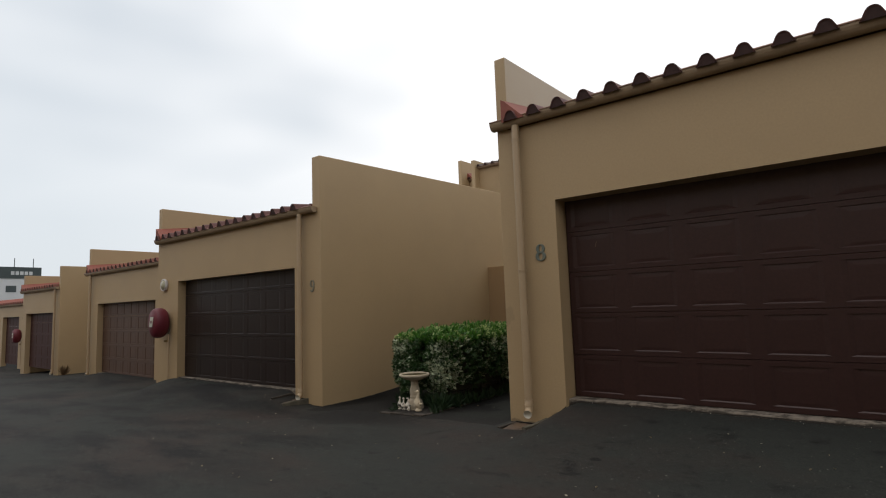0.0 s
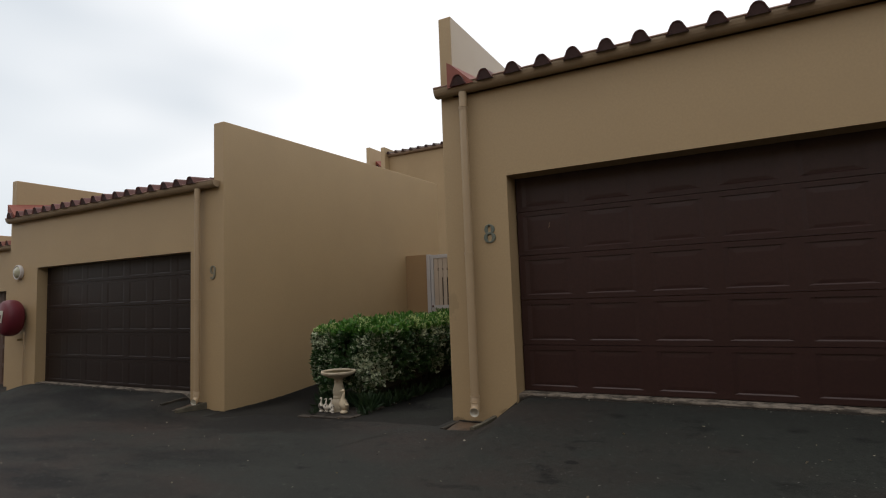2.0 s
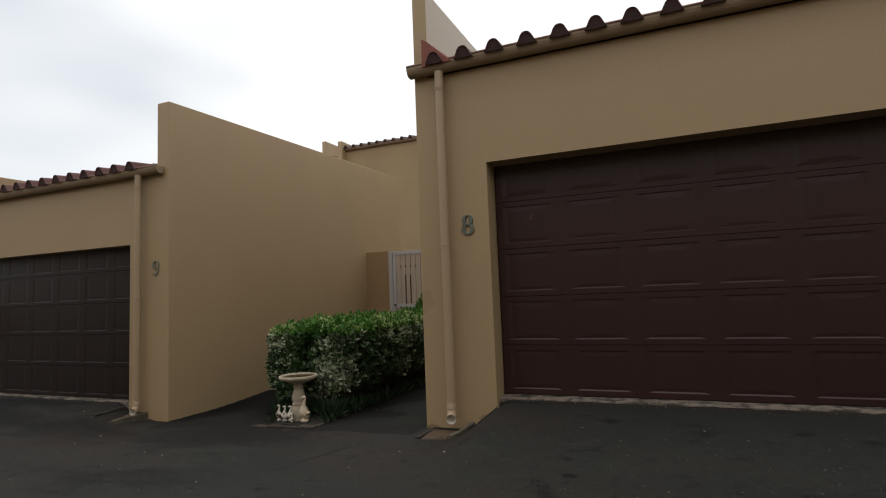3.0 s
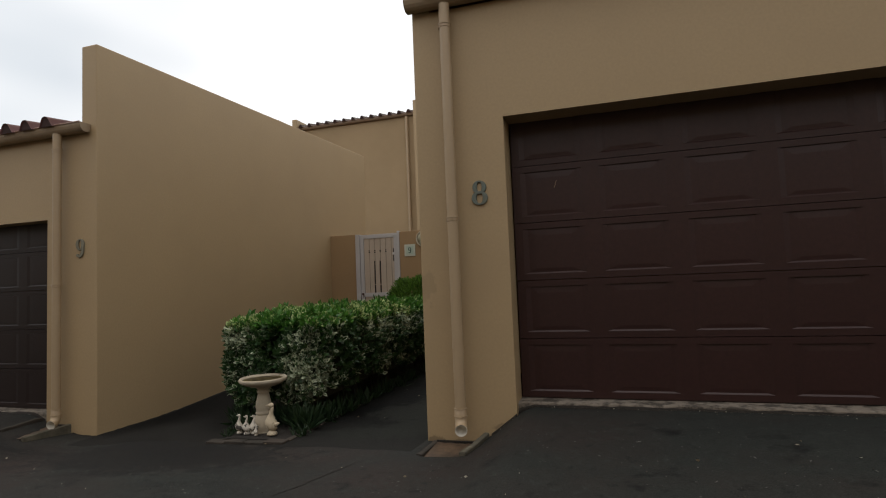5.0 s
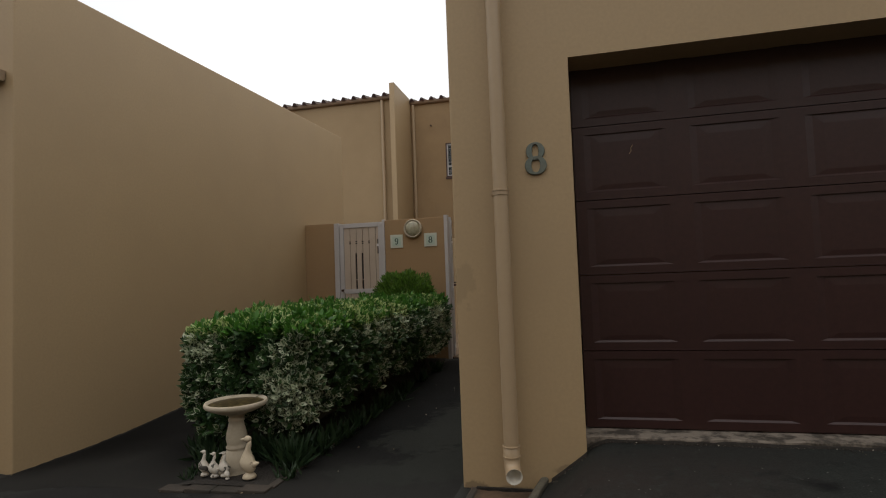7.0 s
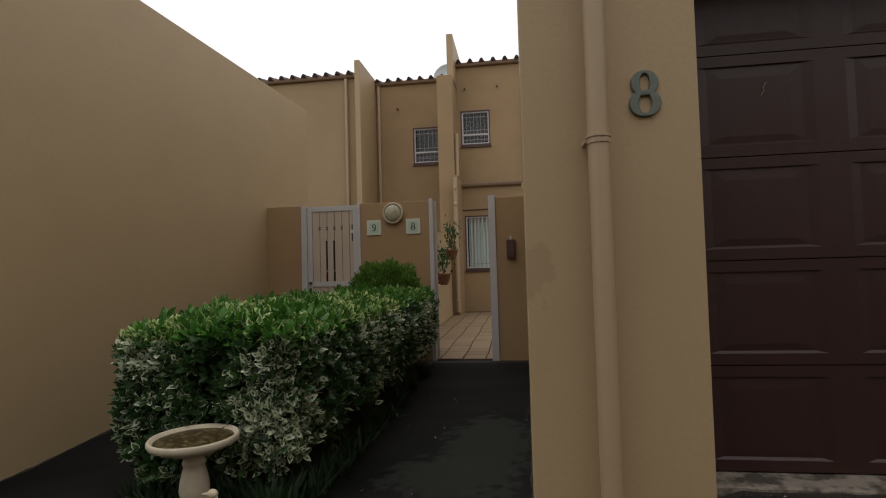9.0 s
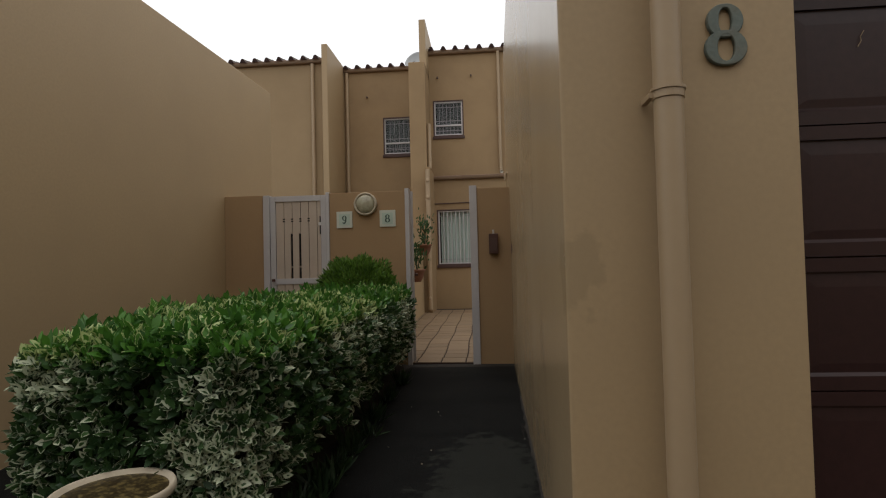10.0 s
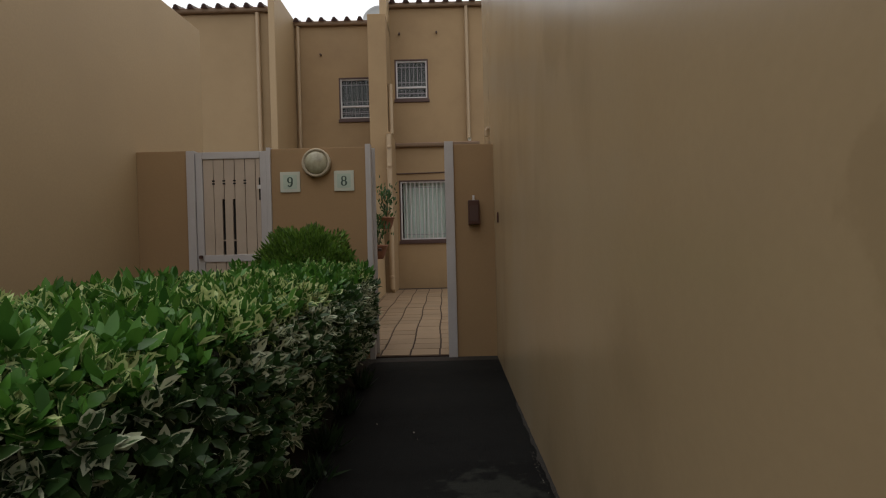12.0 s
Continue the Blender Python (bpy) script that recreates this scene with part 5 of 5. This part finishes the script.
clump = np.array([noise.noise((x * 2.3 + CX, y * 2.3, z * 2.3)) + 0.35 * noise.noise((x * 8, y * 8, z * 8)) for x, y, z in tips])
# branches that carry variegated (+) or plain dark (-) leaves: x, y, z, reach, strength
BRANCHES = np.array([(-5.05, 6.44, 0.52, 0.17, 0.6), (-5.14, 6.44, 0.70, 0.14, 0.5), (-5.70, 6.44, 0.75, 0.15, 0.5), (-4.95, 6.46, 0.36, 0.15, 0.6), (-5.93, 6.48, 0.80, 0.16, 0.5), (-4.87, 6.65, 0.63, 0.14, 0.5), (-4.87, 6.86, 0.74, 0.12, 0.5),
                     (-5.20, 9.90, 0.94, 0.50, 0.6), (-5.90, 7.40, 0.94, 0.35, 0.6), (-5.45, 6.44, 0.58, 0.17, -0.6), (-4.87, 7.00, 0.40, 0.22, -0.6), (-4.90, 6.45, 0.92, 0.14, -0.6), (-4.87, 7.25, 0.50, 0.25, -0.6)])
for bx, by, bz, reach, strength in BRANCHES:
    clump = clump + (0.28 if strength > 0 else 0.8) * strength * np.exp(-((tips - np.array([bx, by, bz])) ** 2).sum(1) / reach ** 2)
cream = np.clip(0.12 + 1.25 * clump + g.normal(0, 0.28, len(tips)), -0.4, 0.95)
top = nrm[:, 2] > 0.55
for name, pick, mat, seed, shift, label in (("side_leaves", ~top, M_LEAF, 11, 0.0, "dark green leaves with cream margins"), ("top_leaves", top, M_LEAF_TOP, 12, -0.12, "fresh green leaves with light from above in their colour")):
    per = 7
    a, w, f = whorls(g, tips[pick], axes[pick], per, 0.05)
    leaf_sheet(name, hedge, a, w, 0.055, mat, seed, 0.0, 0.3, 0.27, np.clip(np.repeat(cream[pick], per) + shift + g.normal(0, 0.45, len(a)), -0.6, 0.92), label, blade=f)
q, qn, _ = hedge_points(g, 1300, HLO, HHI)
ok = qn[:, 2] > 0.5
a, w, f = whorls(g, q[ok] + np.array([0, 0, 0.03]), qn[ok] * 0.3 + np.array([0, 0, 1.0]) + g.normal(0, 0.25, (ok.sum(), 3)), 4, 0.03)
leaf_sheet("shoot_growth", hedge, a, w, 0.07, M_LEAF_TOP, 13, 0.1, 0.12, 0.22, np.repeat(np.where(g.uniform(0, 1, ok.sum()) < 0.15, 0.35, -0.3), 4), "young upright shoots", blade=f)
for k in range(26):
    x, y = g.uniform(HLO[0] + 0.3, HHI[0] - 0.25), g.uniform(HLO[1] + 0.25, HHI[1] - 0.2)
    bm = tube(bmesh.new(), [(x, y, -0.12), (x + g.normal(0, 0.03), y + g.normal(0, 0.03), 0.3)], 0.012, 6)
    part("stem", bm, M_STEM_CORE, hedge)

bush = thing("bush", "small rounded green bush with fine narrow leaves beside the wall", "bush", (0, 0, 0))
gb = np.random.default_rng(21)
v = gb.normal(0, 1, (13000, 3))
v /= np.linalg.norm(v, axis=1, keepdims=True)
v = v[v[:, 2] > -0.75]
rad = np.array([0.90 + 0.24 * noise.noise((a * 3, b * 3, c * 3)) for a, b, c in v]) - gb.exponential(0.12, len(v)) + 0.05
pts = np.array([-5.50, 10.62, 0.88]) + v * rad[:, None] * np.array([0.475, 0.44, 0.435])
leaf_sheet("fine_leaves", bush, pts, v, 0.06, leaf_material("fine_bush_leaf", (0.048, 0.105, 0.018), (0.1, 0.2, 0.05), (0.15, 0.27, 0.042)), 22, 0.5, 0.7, 0.13)
# dark core on a stem, added to keep the bush unlit inside
part("dark_core", lathe(bmesh.new(), [(0.03, 0.0), (0.03, 0.5), (0.18, 0.66), (0.24, 0.85), (0.2, 1.04), (0.08, 1.14)], 14, (-5.50, 10.62, -0.1)), M_STEM_CORE, bush)


def strap_plant(name, x, y, z, n, length, seed, label, mat=M_BLADE):
    ob = thing(name, label, "plant", (x, y, z))
    gp = np.random.default_rng(seed)
    pts = np.zeros((n, 3)) + gp.normal(0, 0.03, (n, 3)) * [1, 1, 0]
    d = gp.normal(0, 0.45, (n, 3))
    d[:, 2] = 1.0
    leaf_sheet("strap_foliage", ob, pts, d / np.linalg.norm(d, axis=1, keepdims=True), length, mat, seed + 1, 0.2, 0.55, 0.065)
    return ob


for k, (x, y, n, ln) in enumerate(((-5.0, 6.28, 90, 0.22), (-5.08, 6.45, 80, 0.22), (-4.95, 6.6, 70, 0.2), (-5.62, 6.24, 60, 0.16), (-4.93, 7.0, 60, 0.15), (-4.94, 6.12, 40, 0.11), (-5.66, 6.1, 36, 0.09), (-4.93, 7.6, 50, 0.14), (-4.92, 8.3, 50, 0.14), (-5.2, 6.42, 90, 0.22), (-5.38, 6.46, 90, 0.2), (-5.55, 6.42, 90, 0.2), (-5.74, 6.44, 80, 0.2), (-5.88, 6.5, 60, 0.18), (-4.96, 6.82, 70, 0.18), (-4.95, 7.3, 60, 0.17), (-4.95, 7.95, 60, 0.17), (-4.94, 8.7, 60, 0.17), (-4.94, 9.4, 50, 0.16), (-4.94, 10.1, 50, 0.16))):
    strap_plant("strap_plant", x, y, ground_z(x, y) - 0.01, n, ln, 40 + k, "dark green strap-leaved plant at the foot of the hedge")
strap_plant("dry_plant", -23.75, 7.62, ground_z(-23.75, 7.62) - 0.01, 40, 0.34, 81, "small dry brown plant against the garage wall", leaf_material("dry_brown_blade", (0.09, 0.05, 0.025), (0.2, 0.15, 0.1), (0.14, 0.085, 0.045)))
for k, (y, z, h) in enumerate(((16.0, 1.64, 0.32), (14.6, 1.24, 0.26))):
    ob = [o for o in bpy.data.objects if o.name.startswith("hanging_pot")][k]
    gp = np.random.default_rng(60 + k)
    c = gp.normal(0, 1, (130, 3)) * [0.08, 0.08, 0.16] + [0, 0, 0.22 + h]
    leaf_sheet("leaves", ob, c, c / np.linalg.norm(c, axis=1, keepdims=True), 0.09, M_LEAF, 61 + k, 0.3, 0.9, 0.2)
    for j in range(5):
        a = gp.uniform(0, 6.28)
        part("stem", tube(bmesh.new(), [(0, 0, 0.18), (0.06 * math.cos(a), 0.06 * math.sin(a), 0.2 + h)], 0.006, 5), M_BLADE, ob)

# ---- the bed, the bird bath and the stone birds ----
bm = bmesh.new()
n = 40
rows = []
for k in range(n + 1):
    y = 5.93 + (11.2 - 5.93) * k / n
    wob = 0.03 * noise.noise((y * 3, 1, 0))
    rows.append([bm.verts.new((x, y, ground_z(x, y) + 0.022 + 0.012 * noise.noise((x * 6, y * 6, 0)))) for x in (-5.75 if y < 6.3 else -6.1, -5.5, -5.2, -5.06 + wob * 0.3, -4.95 + wob)])
    rows[-1][-1].co.z -= 0.03
    rows[-1][0].co.z -= 0.03
for a, b in zip(rows, rows[1:]):
    for i in range(4):
        bm.faces.new((a[i], a[i + 1], b[i + 1], b[i]))
structure(part("planting_bed", bm, M_SOIL, smooth=True), "brown soil bed under the hedge", "planting bed")
edge = thing("bed_edging", "mossy concrete edging strip round the planting bed", "edging", (0, 0, 0))
for k in range(4):
    x = -5.70 + 0.19 * k
    b = add_box(bmesh.new(), x, x + 0.184, 5.85, 5.95, -0.2, ground_z(x, 5.9) + 0.018 + 0.006 * (k % 2), 0.008)
    bmesh.ops.rotate(b, verts=b.verts, cent=(x, 5.9, 0), matrix=Matrix.Rotation(radians(-1 + k), 3, "Z"))
    part("edging_block", b, M_KERB, edge)
for k in range(3):
    y = 5.94 + 0.5 * k
    b = add_box(bmesh.new(), -4.985, -4.93, y, y + 0.485, -0.2, ground_z(-4.87, y) + 0.010 - 0.004 * k, 0.005)
    for v in b.verts:
        v.co.x += 0.012 * noise.noise((v.co.y * 2, 3, 0))
    part("edging_block", b, M_KERB, edge)

bath = thing("bird_bath", "weathered cast stone bird bath with mossy water", "bird bath", (-5.37, 6.205, -0.066))
bath.scale = (0.95, 0.95, 1.0)
part("pedestal", lathe(bmesh.new(), [(0.125, 0), (0.128, 0.03), (0.118, 0.045), (0.122, 0.06), (0.118, 0.10), (0.098, 0.145), (0.072, 0.17), (0.066, 0.178), (0.074, 0.186), (0.074, 0.196), (0.064, 0.204), (0.068, 0.22), (0.074, 0.245), (0.070, 0.285), (0.056, 0.34), (0.050, 0.36), (0.058, 0.368), (0.058, 0.378), (0.049, 0.386), (0.054, 0.40), (0.085, 0.43)], 28), M_STONE, bath, smooth=True)
basin = part("basin", lathe(bmesh.new(), [(0.07, 0.415), (0.13, 0.43), (0.18, 0.452), (0.213, 0.468), (0.22, 0.48), (0.219, 0.494), (0.213, 0.502), (0.206, 0.501), (0.198, 0.490), (0.17, 0.470), (0.1, 0.462), (0.01, 0.458)], 40), M_STONE, bath, smooth=True)
part("water", lathe(bmesh.new(), [(0.193, 0.482), (0.193, 0.4855), (0.01, 0.4855)], 40), M_MOSS, basin, "murky brown water with moss")


def bird(name, x, y, h, turn, label, plump=1.0, mat=M_STATUE):
    """A standing stone bird as one mesh: foot block, body, neck, head and bill."""
    bm = bmesh.new()
    lathe(bm, [(0.15, 0.0), (0.165, 0.03), (0.14, 0.08), (0.09, 0.12), (0.07, 0.16)], 14, (0, 0, 0))
    k0 = len(bm.verts)
    lathe(bm, [(0.07, 0.13), (0.15 * plump, 0.2), (0.19 * plump, 0.3), (0.185 * plump, 0.39), (0.14 * plump, 0.48), (0.085, 0.56), (0.058, 0.66), (0.05, 0.78), (0.03, 0.86)], 16, (0, 0, 0))
    bm.verts.ensure_lookup_table()
    for v in bm.verts[k0:]:
        z = v.co.z
        v.co.x = v.co.x * 1.2 + 0.06 * math.sin((z - 0.2) * 5.5)
    bmesh.ops.create_icosphere(bm, subdivisions=2, radius=0.078, matrix=Matrix.Translation((0.03, 0, 0.90)) @ Matrix.Diagonal((1.25, 0.9, 1.0, 1.0)))
    bmesh.ops.create_cone(bm, cap_ends=True, segments=8, radius1=0.042, radius2=0.016, depth=0.14, matrix=Matrix.Translation((0.16, 0, 0.885)) @ Matrix.Rotation(radians(95), 4, "Y"))
    bmesh.ops.create_cone(bm, cap_ends=True, segments=8, radius1=0.09, radius2=0.02, depth=0.16, matrix=Matrix.Translation((-0.19, 0, 0.34)) @ Matrix.Rotation(radians(-70), 4, "Y"))
    bm.transform(Matrix.Scale(h, 4))
    ob = part(name, bm, mat, smooth=True)
    ob.matrix_basis = pose(x, y, ground_z(x, y) + 0.03, 0, 0, turn)
    return tagged(ob, label, "statue")


bird("goose_statue", -5.165, 6.035, 0.275, 175, "cream stone goose statue beside the bird bath", 0.85, M_GOOSE)
for x, y, h, turn in ((-5.525, 6.07, 0.17, 165), (-5.43, 6.045, 0.165, 172), (-5.365, 6.06, 0.165, 178)):
    tagged(bird("duckling_statue", x, y, h, turn, "small white stone duckling statue beside the bird bath"), group="duckling statues")
tagged(bird("duckling_statue", -5.31, 6.01, 0.09, 160, "tiny white stone duckling statue"), group="duckling statues")

# ---- the distance ----
far = thing("office_building", "far white office building with a dark roof sign band", "building", (-136, 27.5, 0))
part("body", add_box(bmesh.new(), -8, 0, -8, 8.9, -2, 9.7), M_FARWHITE, far)
part("sign_band", add_box(bmesh.new(), -8.2, 0.15, -8.2, 9.1, 9.7, 12.0), M_FARDARK, far)
for k in range(5):
    part("letter_bar", add_box(bmesh.new(), 0.15, 0.25, 4.0 + 0.75 * k, 4.55 + 0.75 * k, 10.4, 11.1), M_FARWHITE, far)
for y in (5.0, 8.2):
    part("antenna", tube(bmesh.new(), [(-2, y, 12), (-2, y, 14.0)], 0.08, 6), M_FARDARK, far)
for k in range(6):
    part("window", add_box(bmesh.new(), -0.1, 0.05, -7.5 + 2.7 * k, -5.8 + 2.7 * k, 6.9, 8.2), M_FARDARK, far)

# ---- dirt along the feet of the walls ----
def dirt_seam(points, width, seed):
    """An uneven strip of soil in the corner between ground and wall; the wall lies on the strip's left."""
    bm = bmesh.new()
    rows = []
    for (xa, ya), (xb, yb) in zip(points, points[1:]):
        run = math.hypot(xb - xa, yb - ya)
        nx, ny = (yb - ya) / run, -(xb - xa) / run
        steps = max(2, int(run / 0.06))
        for k in range(steps + 1):
            x, y = xa + (xb - xa) * k / steps, ya + (yb - ya) * k / steps
            w = width * max(0.1, 0.5 + 0.9 * noise.noise((x * 4, y * 4, seed)) + 0.8 * noise.noise((x * 23, y * 23, seed)))
            up = 0.002 + 0.012 * noise.noise((x * 17, y * 17, seed))
            ox, oy = x + nx * w, y + ny * w
            rows.append([bm.verts.new((x - nx * 0.01, y - ny * 0.01, ground_z(x, y) + 0.012 + up)), bm.verts.new((x + nx * 0.3 * w, y + ny * 0.3 * w, ground_z(x, y) + 0.012 + 0.4 * up)), bm.verts.new((ox, oy, ground_z(ox, oy) - 0.004))])
    for a, b in zip(rows, rows[1:]):
        for i in range(2):
            bm.faces.new((a[i], a[i + 1], b[i + 1], b[i]))
    return part("dirt_seam", bm, M_SOIL, smooth=True)


for n, (points, width) in enumerate((([(-3.24, Y8), (-3.04, Y8)], 0.03), ([(-3.04, 6.085), (1.8, 6.085)], 0.022), ([(X9, 11.2), (X9, Y9)], 0.05), ([(-7.79, Y9), (X9, Y9)], 0.035), ([(-12.3, 6.325), (-8.2, 6.325)], 0.03), ([(X8 + 0.05, 9.5), (X8 - 0.005, 6.1)], 0.03))):
    structure(dirt_seam(points if n != 2 else points[::-1], width, 3.0 + n), "thin line of dark dirt where wall and asphalt meet", "dirt")

# ---- litter ----
leaves = thing("leaf_litter", "scattered dry leaves and pale crumbs on the asphalt", "litter", (0, 0, 0), kind="stuff")
gl = np.random.default_rng(91)
pts = np.concatenate([np.stack([gl.uniform(-4.82, -4.35, 9), gl.uniform(6.0, 9.5, 9)], 1), np.stack([gl.uniform(-3.4, 1.5, 40), gl.uniform(3.5, 6.0, 40)], 1), np.stack([gl.uniform(-9, -3.5, 40), gl.uniform(3.0, 6.0, 40)], 1)])
pts = np.array([[x, y, ground_z(x, y) + 0.012] for x, y in pts])
flat = gl.normal(0, 1, pts.shape) * [1, 1, 0.12]
leaf_sheet("dry_leaves", leaves, pts, flat / np.linalg.norm(flat, axis=1, keepdims=True), 0.020, leaf_material("dry_leaf", (0.20, 0.15, 0.09), (0.4, 0.36, 0.27), (0.42, 0.38, 0.30)), 92, 0.02, 0.1, 0.3)

def gravel_material():
    """Small stones, each of its own tone from dark brown to chalk."""
    m = bpy.data.materials.new("mixed_gravel")
    m.use_nodes = True
    n, l = m.node_tree.nodes, m.node_tree.links
    geo, ramp = n.new("ShaderNodeNewGeometry"), n.new("ShaderNodeValToRGB")
    ramp.color_ramp.elements[0].color, ramp.color_ramp.elements[1].color = (0.02, 0.016, 0.012, 1), (0.42, 0.39, 0.33, 1)
    ramp.color_ramp.elements.new(0.55).color = (0.04, 0.032, 0.024, 1)
    ramp.color_ramp.elements.new(0.88).color = (0.09, 0.075, 0.055, 1)
    l.new(geo.outputs["Random Per Island"], ramp.inputs["Fac"])
    l.new(ramp.outputs["Color"], n["Principled BSDF"].inputs["Base Color"])
    n["Principled BSDF"].inputs["Roughness"].default_value = 0.9
    return m


gravel = thing("gravel", "loose gravel and crumbs swept against kerbs and thresholds", "gravel", (0, 0, 0), kind="stuff")
gg = np.random.default_rng(17)
spots = []
for xa, ya, xb, yb, count, wide in ((-3.03, 6.075, 1.8, 6.075, 520, 0.018), (-3.26, 6.0, -3.04, 6.0, 40, 0.02), (-3.66, 5.95, -3.34, 5.70, 24, 0.10), (-4.93, 5.95, -4.90, 8.5, 110, 0.03), (-12.3, 6.30, -8.2, 6.30, 160, 0.02), (X9 + 0.02, 6.3, X9 + 0.02, 9.5, 70, 0.025), (-3.78, 6.15, -3.75, 8.6, 150, 0.012), (-3.0, 5.3, 1.5, 5.3, 70, 0.45), (-7.0, 4.9, -3.6, 4.9, 50, 0.5)):
    u = gg.uniform(0, 1, count)
    spots.append(np.stack([xa + (xb - xa) * u + gg.normal(0, wide * 0.5, count), ya + (yb - ya) * u - gg.exponential(wide, count)], 1))
verts, faces = [], []
for x, y in np.concatenate(spots):
    r = float(gg.uniform(0.0015, 0.0045))
    turn = gg.uniform(0, 6.28)
    at, z = len(verts), ground_z(x, y) + 0.005
    verts += [(x + r * math.cos(turn + k * 1.571) * (1.3 if k % 2 else 0.9), y + r * math.sin(turn + k * 1.571), z) for k in range(4)] + [(x, y, z + 1.1 * r), (x, y, z - 1.2 * r)]
    faces += [(at + k, at + (k + 1) % 4, at + 4) for k in range(4)] + [(at + (k + 1) % 4, at + k, at + 5) for k in range(4)]
me = bpy.data.meshes.new("stones")
me.from_pydata(verts, [], faces)
me.materials.append(gravel_material())
stones = new("stones", me)
stones.parent = gravel
tagged(stones, kind="stuff")

CRACK = ((-4.38, 4.70), (-4.06, 5.56))
# an old crack in the asphalt, and hairs caught in the wall paint
bm = bmesh.new()
rows = []
for k in range(41):
    u = k / 40
    x, y = CRACK[0][0] + (CRACK[1][0] - CRACK[0][0]) * u + 0.03 * noise.noise((u * 7, 1, 0)) + 0.012 * noise.noise((u * 31, 2, 0)), CRACK[0][1] + (CRACK[1][1] - CRACK[0][1]) * u
    w = 0.011 * math.sin(math.pi * min(0.97, max(0.03, u))) * (0.7 + 0.6 * noise.noise((u * 19, 3, 0)))
    rows.append([bm.verts.new((x + d, y, ground_z(x + d, y) + 0.006 * noise.noise(((x + d) * 0.9, y * 0.9, 0)) + 0.003)) for d in (-w, w)])
for a, b in zip(rows, rows[1:]):
    bm.faces.new((a[0], b[0], b[1], a[1]))
structure(part("crack", bm, M_SOIL), "dark winding crack in the asphalt filled with soil", "crack")
for y, z, ln, lean in ((6.045, 1.235, 0.022, 0.2), (6.03, 1.215, 0.016, -0.6)):
    x = X8 + 0.0165 * (y - Y8) - 0.001
    hair = tube(bmesh.new(), [(x, y, z), (x, y - ln * 0.5, z + lean * ln * 0.5 + 0.003), (x, y - ln, z + lean * ln)], 0.0005, 5)
    tagged(part("brush_hair", hair, M_TRIM), "thin pale brush hair stuck in the wall paint", "brush hair", "brush hairs")

# ---- patio tiles ----
tile = bpy.data.meshes.new("patio_tile")
bm = add_box(bmesh.new(), 0.010, 0.310, 0.005, 0.315, 0.0, 0.010)
bm.normal_update()
bm.to_mesh(tile)
bm.free()
tile.materials.append(M_PATIO)
for j in range(25):
    for i in range(-1, 8):
        t = new("patio_tile", tile)
        t.parent = patio
        t.location = (-5.57 + 0.32 * i + 0.01 * math.sin(j * 0.9) + 0.01, GATE_Y + 0.03 + 0.32 * j, -0.052 + random.uniform(-0.001, 0.002))
